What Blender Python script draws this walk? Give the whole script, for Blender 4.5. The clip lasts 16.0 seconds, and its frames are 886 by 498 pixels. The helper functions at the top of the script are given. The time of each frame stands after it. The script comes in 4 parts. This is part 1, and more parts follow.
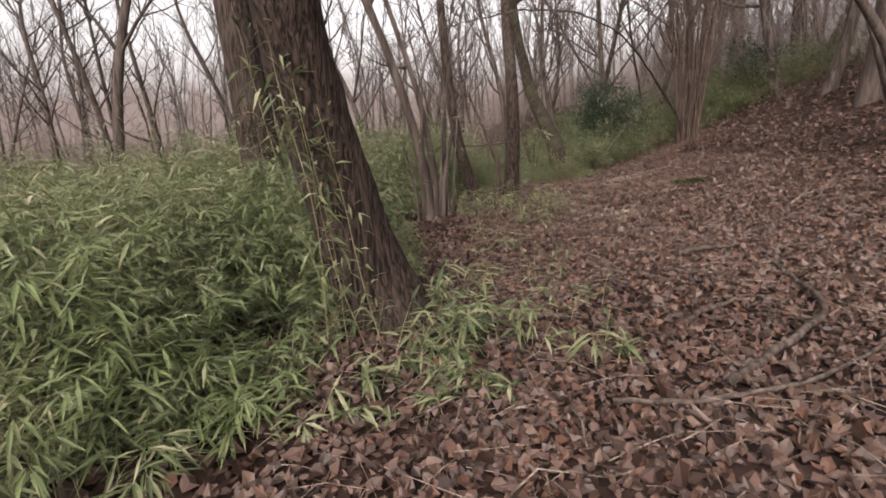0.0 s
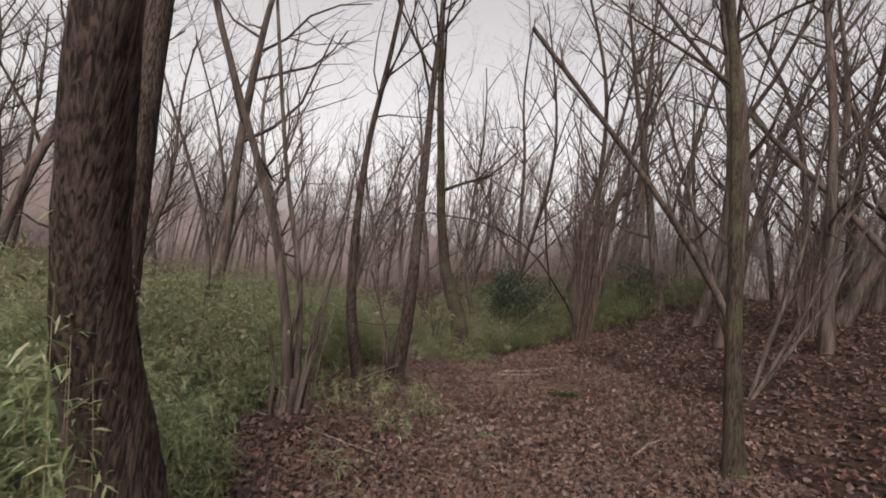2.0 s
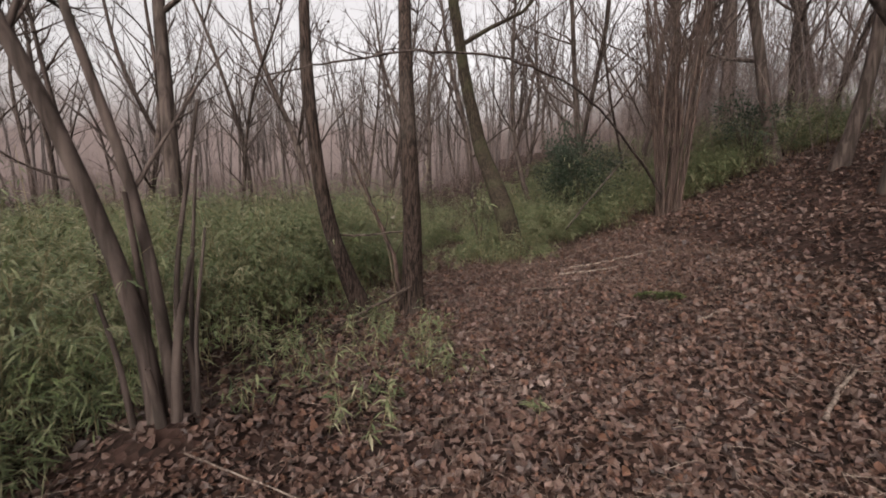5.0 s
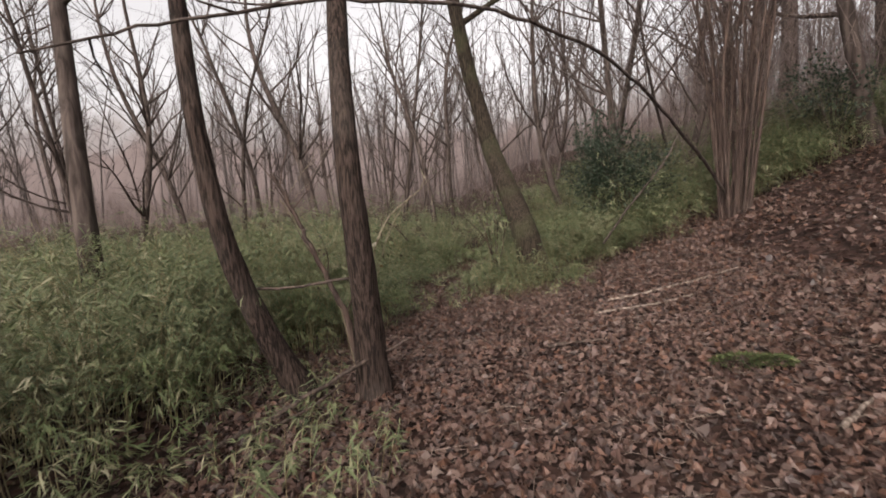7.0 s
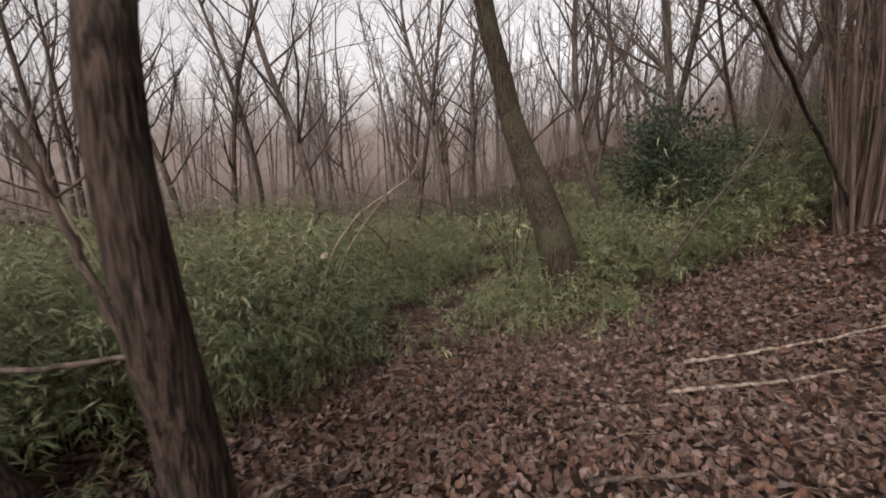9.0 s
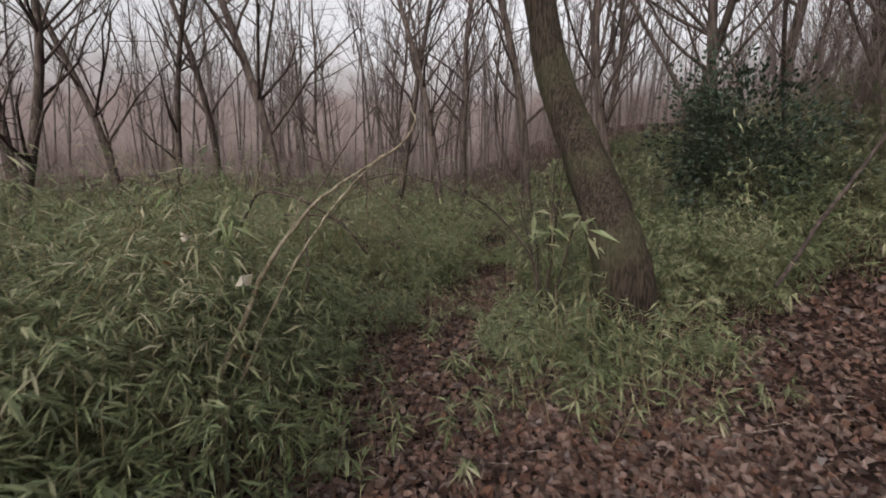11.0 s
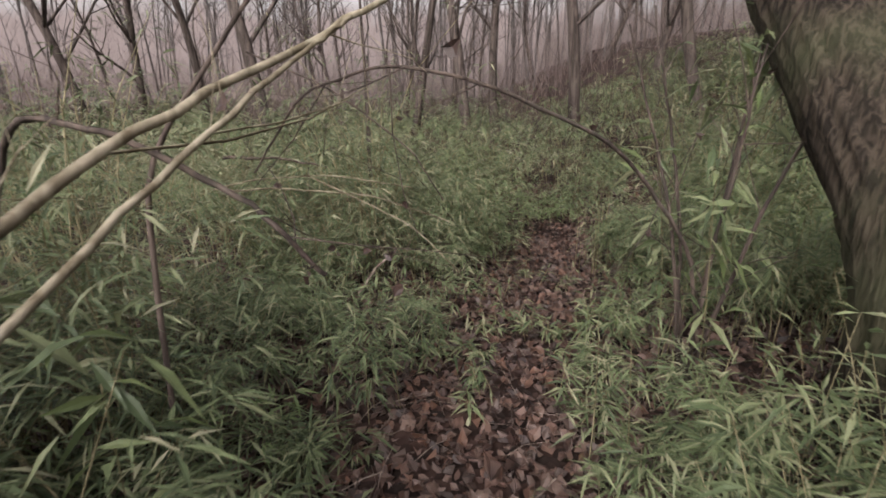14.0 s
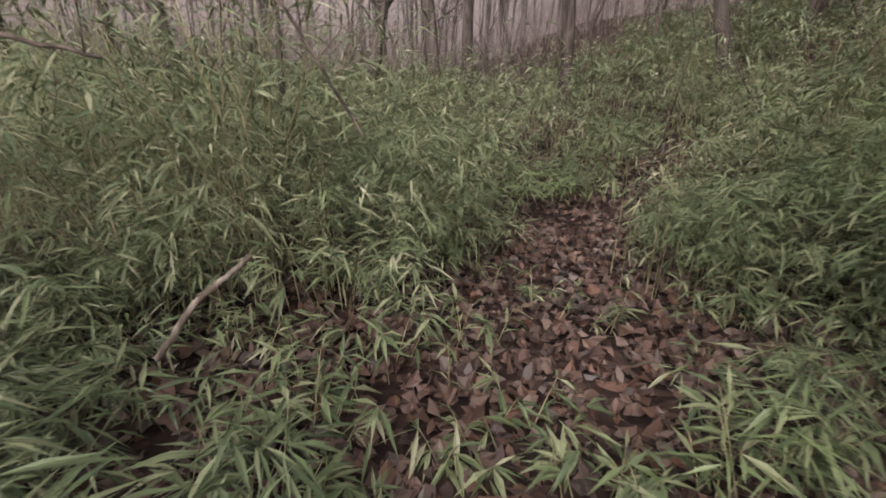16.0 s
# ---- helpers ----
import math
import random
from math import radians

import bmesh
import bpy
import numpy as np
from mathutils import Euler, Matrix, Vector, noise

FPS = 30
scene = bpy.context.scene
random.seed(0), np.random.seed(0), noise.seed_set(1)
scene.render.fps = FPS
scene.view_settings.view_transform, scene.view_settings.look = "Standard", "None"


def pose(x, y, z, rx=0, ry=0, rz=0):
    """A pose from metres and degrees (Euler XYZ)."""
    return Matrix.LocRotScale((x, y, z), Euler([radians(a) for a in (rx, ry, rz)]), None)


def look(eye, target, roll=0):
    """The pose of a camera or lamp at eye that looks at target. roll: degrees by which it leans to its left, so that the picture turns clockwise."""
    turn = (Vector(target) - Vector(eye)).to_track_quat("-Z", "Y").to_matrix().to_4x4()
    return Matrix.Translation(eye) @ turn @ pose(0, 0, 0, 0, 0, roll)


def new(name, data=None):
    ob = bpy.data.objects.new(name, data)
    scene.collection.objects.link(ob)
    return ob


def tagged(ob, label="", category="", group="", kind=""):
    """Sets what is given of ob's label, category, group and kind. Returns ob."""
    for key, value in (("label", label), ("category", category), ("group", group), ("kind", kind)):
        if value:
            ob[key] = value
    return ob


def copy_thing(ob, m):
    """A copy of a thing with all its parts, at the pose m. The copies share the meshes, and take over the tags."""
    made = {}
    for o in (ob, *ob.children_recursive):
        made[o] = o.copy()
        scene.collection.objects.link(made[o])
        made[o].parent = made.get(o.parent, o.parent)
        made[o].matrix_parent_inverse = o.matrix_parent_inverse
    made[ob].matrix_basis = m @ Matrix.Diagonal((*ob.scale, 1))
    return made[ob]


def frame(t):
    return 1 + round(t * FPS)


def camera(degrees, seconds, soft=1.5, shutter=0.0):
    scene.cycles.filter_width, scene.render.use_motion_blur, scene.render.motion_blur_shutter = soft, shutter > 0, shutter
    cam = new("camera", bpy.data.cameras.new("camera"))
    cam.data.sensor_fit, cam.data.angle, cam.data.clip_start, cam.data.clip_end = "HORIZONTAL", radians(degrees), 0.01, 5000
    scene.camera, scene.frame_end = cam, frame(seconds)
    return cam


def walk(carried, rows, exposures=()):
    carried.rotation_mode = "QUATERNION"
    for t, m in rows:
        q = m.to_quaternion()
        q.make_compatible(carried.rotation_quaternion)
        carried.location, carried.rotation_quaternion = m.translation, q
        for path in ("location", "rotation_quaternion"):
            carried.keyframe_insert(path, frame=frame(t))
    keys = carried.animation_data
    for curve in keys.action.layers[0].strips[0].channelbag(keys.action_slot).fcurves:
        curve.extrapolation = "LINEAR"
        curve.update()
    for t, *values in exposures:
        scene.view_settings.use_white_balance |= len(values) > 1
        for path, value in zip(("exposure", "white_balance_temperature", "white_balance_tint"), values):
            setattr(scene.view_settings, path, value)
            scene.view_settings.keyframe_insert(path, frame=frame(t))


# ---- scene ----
# ---------------------------------------------------------------- camera
PATH = [
    (0, (0.841, 0.159, 0.982), (0.875, 2.113, 0.561), -2.8),
    (0.5, (0.845, 0.172, 1.005), (0.890, 2.126, 0.580), 0.0),
    (1, (0.966, 0.209, 1.115), (1.077, 2.173, 0.752), 1.6),
    (1.5, (1.251, 0.102, 1.585), (1.491, 2.084, 1.470), 5.7),
    (2, (1.403, 0.126, 1.716), (1.707, 2.096, 1.879), 8.7),
    (2.5, (1.625, 0.480, 1.714), (1.962, 2.441, 1.913), 7.6),
    (3, (1.894, 0.947, 1.685), (2.180, 2.925, 1.762), 5.3),
    (3.5, (2.002, 1.517, 1.590), (2.187, 3.507, 1.525), 3.2),
    (6, (2.731, 3.481, 1.612), (2.751, 5.455, 1.290), -1.8),
    (6.5, (2.900, 4.058, 1.637), (2.861, 6.036, 1.341), -2.7),
    (7, (3.031, 4.552, 1.667), (2.933, 6.533, 1.407), -3.9),
    (7.5, (3.112, 5.049, 1.637), (2.943, 7.018, 1.334), -4.0),
    (8, (3.179, 5.579, 1.661), (2.969, 7.544, 1.351), -3.6),
    (8.5, (3.266, 6.128, 1.650), (2.942, 8.084, 1.388), -2.4),
    (9, (3.325, 6.740, 1.563), (3.100, 8.708, 1.290), -2.1),
    (9.5, (3.428, 7.244, 1.533), (3.167, 9.206, 1.247), -2.1),
    (12, (2.573, 9.428, 1.536), (2.527, 11.366, 1.045), 2.0),
    (12.5, (2.625, 9.731, 1.505), (2.514, 11.646, 0.938), 3.0),
    (13, (2.613, 10.013, 1.459), (2.535, 11.920, 0.861), 3.5),
    (13.5, (2.602, 10.379, 1.423), (2.529, 12.284, 0.819), 1.3),
    (14, (2.590, 10.736, 1.383), (2.390, 12.612, 0.718), -0.4),
    (14.5, (2.517, 11.085, 1.361), (2.350, 12.958, 0.680), -0.2),
    (15, (2.532, 11.537, 1.270), (2.447, 13.429, 0.627), -0.9),
    (15.5, (2.569, 12.057, 1.050), (2.513, 13.933, 0.362), 1.4),
    (16, (2.539, 12.444, 0.855), (2.474, 14.304, 0.121), 2.1),
]
cam = camera(85.8, 16.0, soft=1.75, shutter=0.3)
walk(cam, [(t, look(eye, target, roll)) for t, eye, target, roll in PATH],
     exposures=((0.0, 1.15, 6850, 15.4), (0.9, 1.28, 6850, 15.4), (1.6, 1.22, 6850, 15.4), (2.1, 0.6, 6850, 15.4), (2.6, 0.2, 6850, 15.4), (3.1, 0.15, 6850, 15.4), (3.7, 0.15, 6850, 15.4), (5.8, 1.05, 6850, 15.4), (8.5, 0.8, 6850, 15.4), (9.6, 0.75, 6850, 15.4), (11.8, 0.62, 6420, 12.6), (12.5, 0.88, 6420, 12.6), (13.4, 1.05, 6420, 12.6), (14.6, 1.48, 6420, 12.6), (16.0, 1.38, 6420, 12.6)))

# ---------------------------------------------------------------- daylight, overcast
world = bpy.data.worlds.new("overcast")
scene.world = world
world.use_nodes = True
wn, wl = world.node_tree.nodes, world.node_tree.links
sky = wn.new("ShaderNodeTexSky")
sky.sky_type, sky.sun_disc = "NISHITA", False
sky.sun_elevation, sky.sun_rotation = radians(38), radians(200)
sky.air_density, sky.dust_density, sky.ozone_density = 1.0, 5.0, 0.6
mild = wn.new("ShaderNodeHueSaturation")
mild.inputs["Saturation"].default_value = 0.12
wl.new(sky.outputs[0], mild.inputs["Color"])
wl.new(mild.outputs[0], wn["Background"].inputs[0])
wn["Background"].inputs[1].default_value = 0.15
sun = new("sun", bpy.data.lights.new("sun", "SUN"))
sun.data.energy, sun.data.angle, sun.data.color = 0.5, radians(40), (1.0, 0.97, 0.93)
sun.matrix_world = look((0, 0, 0), (math.sin(radians(200)) * -0.79, math.cos(radians(200)) * -0.79, -0.62))

rng = np.random.default_rng(7)


# ---------------------------------------------------------------- materials
def material(name, rough=0.8, spec=0.3):
    m = bpy.data.materials.new(name)
    m.use_nodes = True
    b = m.node_tree.nodes["Principled BSDF"]
    b.inputs["Roughness"].default_value = rough
    b.inputs["Specular IOR Level"].default_value = spec
    return m, m.node_tree.nodes, m.node_tree.links, b


def ramp(nodes, stops):
    r = nodes.new("ShaderNodeValToRGB")
    e = r.color_ramp.elements
    while len(e) < len(stops):
        e.new(0.5)
    for k, (p, c) in enumerate(stops):
        e[k].position, e[k].color = p, (*c, 1)
    return r


def leafy(name, stops, rough, glow_through=0.25, patch=2.0):
    """Leaves: each island its own tint, patches of older growth, light passing through the blade."""
    m, n, l, b = material(name, rough, 0.35)
    geo = n.new("ShaderNodeNewGeometry")
    r = ramp(n, stops)
    tc = n.new("ShaderNodeTexCoord")
    big = n.new("ShaderNodeTexNoise")
    big.inputs["Scale"].default_value = patch
    l.new(tc.outputs["Object"], big.inputs["Vector"])
    add = n.new("ShaderNodeMath")
    add.operation = "MULTIPLY_ADD"
    add.inputs[1].default_value = 0.62
    l.new(geo.outputs["Random Per Island"], add.inputs[0])
    half = n.new("ShaderNodeMath")
    half.operation = "MULTIPLY_ADD"
    half.inputs[1].default_value, half.inputs[2].default_value = 0.7, -0.17
    l.new(big.outputs["Fac"], half.inputs[0])
    l.new(half.outputs[0], add.inputs[2])
    l.new(add.outputs[0], r.inputs[0])
    fine = n.new("ShaderNodeTexNoise")
    fine.inputs["Scale"].default_value, fine.inputs["Detail"].default_value = 60.0, 4
    l.new(tc.outputs["Object"], fine.inputs["Vector"])
    mix = n.new("ShaderNodeMix")
    mix.data_type, mix.blend_type = "RGBA", "MULTIPLY"
    mix.inputs["Factor"].default_value = 0.4
    l.new(r.outputs[0], mix.inputs["A"])
    l.new(fine.outputs["Fac"], mix.inputs["B"])
    l.new(mix.outputs["Result"], b.inputs["Base Color"])
    if glow_through:
        tr = n.new("ShaderNodeBsdfTranslucent")
        l.new(mix.outputs["Result"], tr.inputs["Color"])
        ms = n.new("ShaderNodeMixShader")
        ms.inputs[0].default_value = glow_through
        l.new(b.outputs[0], ms.inputs[1])
        l.new(tr.outputs[0], ms.inputs[2])
        l.new(ms.outputs[0], n["Material Output"].inputs["Surface"])
    return m


def bark(name, dark, light, moss=0.0, ridge=26.0, strength=0.6):
    m, n, l, b = material(name, 0.92, 0.15)
    tc = n.new("ShaderNodeTexCoord")
    mp = n.new("ShaderNodeMapping")
    mp.inputs["Scale"].default_value = (ridge, ridge, ridge * 0.11)
    l.new(tc.outputs["Object"], mp.inputs["Vector"])
    grain = n.new("ShaderNodeTexNoise")
    grain.inputs["Scale"].default_value, grain.inputs["Detail"].default_value, grain.inputs["Distortion"].default_value = 1.0, 7, 0.6
    l.new(mp.outputs[0], grain.inputs["Vector"])
    r = ramp(n, [(0.4, dark), (0.64, light)])
    l.new(grain.outputs["Fac"], r.inputs[0])
    big = n.new("ShaderNodeTexNoise")
    big.inputs["Scale"].default_value, big.inputs["Detail"].default_value = 2.2, 5
    l.new(tc.outputs["Object"], big.inputs["Vector"])
    rm = ramp(n, [(0.5 - 0.12 * moss, (0, 0, 0)), (0.62, (1, 1, 1))])
    l.new(big.outputs["Fac"], rm.inputs[0])
    mix = n.new("ShaderNodeMix")
    mix.data_type = "RGBA"
    mul = n.new("ShaderNodeMath")
    mul.operation = "MULTIPLY"
    mul.inputs[1].default_value = 0.12 + 0.7 * moss
    l.new(rm.outputs[0], mul.inputs[0])
    l.new(mul.outputs[0], mix.inputs["Factor"])
    l.new(r.outputs[0], mix.inputs["A"])
    mix.inputs["B"].default_value = (0.075, 0.082, 0.04, 1) if moss else (0.16, 0.14, 0.12, 1)
    l.new(mix.outputs["Result"], b.inputs["Base Color"])
    bump = n.new("ShaderNodeBump")
    bump.inputs["Strength"].default_value, bump.inputs["Distance"].default_value = strength, 0.02
    l.new(grain.outputs["Fac"], bump.inputs["Height"])
    l.new(bump.outputs[0], b.inputs["Normal"])
    return m


def soil():
    m, n, l, b = material("woodland_floor", 0.95, 0.1)
    tc = n.new("ShaderNodeTexCoord")
    vo = n.new("ShaderNodeTexVoronoi")
    vo.inputs["Scale"].default_value, vo.inputs["Randomness"].default_value = 15.0, 1.0
    l.new(tc.outputs["Object"], vo.inputs["Vector"])
    r = ramp(n, [(0.0, (0.018, 0.013, 0.011)), (0.35, (0.035, 0.022, 0.018)), (0.7, (0.065, 0.038, 0.031)), (1.0, (0.11, 0.07, 0.058))])
    l.new(vo.outputs["Color"], r.inputs[0])
    no = n.new("ShaderNodeTexNoise")
    no.inputs["Scale"].default_value, no.inputs["Detail"].default_value = 1.3, 8
    l.new(tc.outputs["Object"], no.inputs["Vector"])
    r2 = ramp(n, [(0.3, (0.45, 0.42, 0.4)), (0.7, (1, 1, 1))])
    l.new(no.outputs["Fac"], r2.inputs[0])
    mix = n.new("ShaderNodeMix")
    mix.data_type, mix.blend_type = "RGBA", "MULTIPLY"
    mix.inputs["Factor"].default_value = 1.0
    l.new(r.outputs[0], mix.inputs["A"])
    l.new(r2.outputs[0], mix.inputs["B"])
    l.new(mix.outputs["Result"], b.inputs["Base Color"])
    bump = n.new("ShaderNodeBump")
    bump.inputs["Strength"].default_value, bump.inputs["Distance"].default_value = 0.8, 0.03
    l.new(vo.outputs["Distance"], bump.inputs["Height"])
    l.new(bump.outputs[0], b.inputs["Normal"])
    return m


SOIL = soil()
BAMBOO = leafy("bamboo_leaf", [(0.0, (0.036, 0.052, 0.024)), (0.25, (0.092, 0.12, 0.053)), (0.5, (0.16, 0.188, 0.086)), (0.7, (0.245, 0.256, 0.138)), (0.82, (0.38, 0.35, 0.225)), (1.0, (0.58, 0.53, 0.41))], 0.46, 0.22, 0.8)
BAMBOO_BRIGHT = leafy("bamboo_leaf_young", [(0.0, (0.11, 0.152, 0.06)), (0.6, (0.205, 0.25, 0.105)), (1.0, (0.36, 0.38, 0.21))], 0.36, 0.3, 1.0)
CULM = bark("bamboo_culm", (0.13, 0.11, 0.06), (0.30, 0.255, 0.155), 0.0, 20, 0.2)
LITTER = leafy("fallen_leaf", [(0.0, (0.0178, 0.012, 0.0110)), (0.12, (0.0612, 0.034, 0.0271)), (0.24, (0.1329, 0.075, 0.0561)), (0.34, (0.0691, 0.049, 0.0421)), (0.46, (0.1523, 0.076, 0.0501)), (0.56, (0.0356, 0.022, 0.0190)), (0.68, (0.1775, 0.115, 0.0902)), (0.78, (0.0989, 0.054, 0.0430)), (0.9, (0.2464, 0.18, 0.1503)), (1.0, (0.5432, 0.48, 0.4401))], 0.5, 0.0, 0.5)
HOLLY = leafy("evergreen_leaf", [(0.0, (0.014, 0.025, 0.014)), (0.5, (0.03, 0.05, 0.027)), (0.85, (0.05, 0.07, 0.042)), (1.0, (0.1, 0.12, 0.085))], 0.45, 0.1, 2.0)
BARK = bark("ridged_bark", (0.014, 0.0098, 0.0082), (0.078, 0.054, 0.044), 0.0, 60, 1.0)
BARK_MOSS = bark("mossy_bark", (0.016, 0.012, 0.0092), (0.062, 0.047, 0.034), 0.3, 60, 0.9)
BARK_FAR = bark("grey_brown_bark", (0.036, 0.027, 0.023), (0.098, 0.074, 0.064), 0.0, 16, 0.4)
# grey bark for the distant wood, paled to put mist into its colour
BARK_HAZED = bark("hazed_grey_bark", (0.066, 0.055, 0.051), (0.155, 0.131, 0.122), 0.0, 12, 0.3)
# reddish brown twigs, lightened so the colour carries some aerial haze
BRUSH_HAZED = bark("hazed_brushwood_bark", (0.125, 0.092, 0.082), (0.225, 0.175, 0.158), 0.0, 12, 0.2)
BARK_PALE = bark("pale_peeled_bark", (0.12, 0.095, 0.062), (0.30, 0.255, 0.185), 0.0, 18, 0.3)
BARK_RED = bark("reddish_twig_bark", (0.042, 0.029, 0.024), (0.11, 0.076, 0.062), 0.0, 20, 0.3)
DEAD = bark("dead_wood", (0.10, 0.075, 0.06), (0.27, 0.215, 0.18), 0.0, 24, 0.5)
DEAD_DARK = bark("wet_dead_wood", (0.04, 0.03, 0.025), (0.115, 0.085, 0.07), 0.0, 24, 0.6)


# ---------------------------------------------------------------- terrain
def smooth(v):
    return np.log1p(np.exp(np.clip(v, -30, 30)))


def height(x, y):
    x, y = np.asarray(x, float), np.asarray(y, float)
    foot = 6.5 - 0.12 * np.clip(y - 10, 0, 40)
    z = 0.03 + 0.019 * (np.clip(x, -5, 8) - 2.23) - 0.03 * np.clip((y - 3.37) / 5, -2, 2.6) ** 2
    z = z + 0.45 * smooth(np.minimum(x, 40) - foot) * np.clip((30 - x) / 20, 0.2, 1) - 0.12 / (1 + np.exp(np.clip(-(y - 14) / 0.6, -50, 50)))
    z = z - 0.14 * np.exp(-((x - 1.05) / 0.6) ** 2 - ((y - 7.3) / 0.6) ** 2) - 0.10 * np.exp(-((x - 1.2) / 0.7) ** 2 - ((y - 10.0) / 0.6) ** 2)
    z = z + 0.27 * np.exp(-((x - 0.9) / 0.5) ** 2 - ((y - 5.3) / 0.45) ** 2)
    return z + 0.018 * np.sin(2.1 * x + 0.7 * y) + 0.014 * np.sin(3.7 * y - 1.9 * x)


def ground_mesh():
    def lines(lo, hi, step, far):
        inner = np.arange(lo, hi + 1e-6, step)
        out, s = [], step
        p = hi
        while p < far:
            s *= 1.35
            p += s
            out.append(p)
        neg, s, p = [], step, lo
        while p > -far:
            s *= 1.35
            p -= s
            neg.append(p)
        return np.array(neg[::-1] + list(inner) + out)
    xs, ys = lines(-3, 9, 0.12, 900), lines(-2, 19, 0.12, 900)
    X, Y = np.meshgrid(xs, ys)
    Z = height(X, Y)
    V = np.stack([X, Y, Z], -1).reshape(-1, 3)
    n = len(xs)
    i = (np.arange(len(ys) - 1)[:, None] * n + np.arange(n - 1)[None]).ravel()
    return V, np.stack([i, i + 1, i + n + 1, i + n], 1)


def mesh_np(name, V, Q=None, T=None, mat=None, shade=True):
    """A mesh from numpy arrays of vertices, quads and triangles."""
    me = bpy.data.meshes.new(name)
    Q = np.zeros((0, 4), int) if Q is None else np.asarray(Q)
    T = np.zeros((0, 3), int) if T is None else np.asarray(T)
    me.vertices.add(len(V))
    me.vertices.foreach_set("co", np.asarray(V, np.float32).ravel())
    idx = np.concatenate([Q.ravel(), T.ravel()]).astype(np.int32)
    me.loops.add(len(idx))
    me.loops.foreach_set("vertex_index", idx)
    me.polygons.add(len(Q) + len(T))
    start = np.concatenate([np.arange(len(Q)) * 4, len(Q) * 4 + np.arange(len(T)) * 3]).astype(np.int32)
    me.polygons.foreach_set("loop_start", start)
    me.polygons.foreach_set("use_smooth", np.full(len(Q) + len(T), shade))
    me.update(calc_edges=True)
    if mat:
        me.materials.append(mat)
    return me


class Tubes:
    """Collects tapered tubes into one mesh."""

    def __init__(self):
        self.V, self.Q, self.n = [], [], 0

    def add(self, pts, radii, sides=6, knob=0.0, ridges=0, seed=0):
        pts = np.asarray(pts, float)
        radii = np.asarray(radii, float)
        tang = np.gradient(pts, axis=0)
        tang /= np.linalg.norm(tang, axis=1)[:, None] + 1e-9
        ref = np.array([1.0, 0, 0]) if abs(tang[0][0]) < 0.8 else np.array([0, 1.0, 0])
        u = np.cross(tang, ref)
        u /= np.linalg.norm(u, axis=1)[:, None] + 1e-9
        v = np.cross(tang, u)
        a = np.arange(sides) * 2 * np.pi / sides
        r = radii[:, None] * np.ones(sides)[None]
        if knob or ridges:
            g = np.random.default_rng(seed)
            k = np.arange(len(pts))[:, None] * 0.35
            wob = sum(np.sin(a[None] * f + g.uniform(0, 6) + k * g.uniform(-0.5, 0.5)) / f for f in (2, 3, 5)) * knob
            if ridges:
                wob = wob + 0.055 * np.abs(np.sin(a[None] * ridges * 0.5 + 0.5 * np.sin(k * 1.7) + 0.35 * np.sin(k * 3.1))) + 0.025 * g.standard_normal((len(pts), sides))
            r = r * (1 + wob)
        P = pts[:, None] + r[..., None] * (np.cos(a)[None, :, None] * u[:, None] + np.sin(a)[None, :, None] * v[:, None])
        m = len(pts)
        i = np.arange(m - 1)[:, None] * sides
        j = np.arange(sides)[None]
        q = np.stack([i + j, i + (j + 1) % sides, i + sides + (j + 1) % sides, i + sides + j], -1).reshape(-1, 4) + self.n
        self.V.append(P.reshape(-1, 3))
        self.Q.append(q)
        self.n += m * sides
        return self

    def mesh(self, name, mat):
        return mesh_np(name, np.concatenate(self.V), np.concatenate(self.Q).astype(int), None, mat)


def part(name, mesh, parent, label=""):
    ob = new(name, mesh)
    ob.parent = parent
    return tagged(ob, label)


def leaf_cloud(at, way, up, length, width, fold=0.25, droop=0.2):
    """Lance-shaped blades: folded along the midrib and bent down at the tip."""
    at, way, up = (np.asarray(a, float) for a in (at, way, up))
    way = way / (np.linalg.norm(way, axis=1)[:, None] + 1e-9)
    side = np.cross(way, up)
    side /= np.linalg.norm(side, axis=1)[:, None] + 1e-9
    nor = np.cross(side, way)
    L, W = length[:, None], width[:, None]
    drop = np.array([0, 0, -1.0])[None] * L * droop
    V = np.stack([at, at + way * L * 0.42 + side * W * 0.5 + nor * W * fold + drop * 0.15, at + way * L + drop,
                  at + way * L * 0.42 - side * W * 0.5 + nor * W * fold + drop * 0.15, at + way * L * 0.45 + drop * 0.15], 1)
    n = len(at)
    b = np.arange(n)[:, None, None] * 5
    Q = (np.array([[0, 1, 2, 4], [0, 4, 2, 3]])[None] + b).reshape(-1, 4)
    return V.reshape(-1, 3), Q


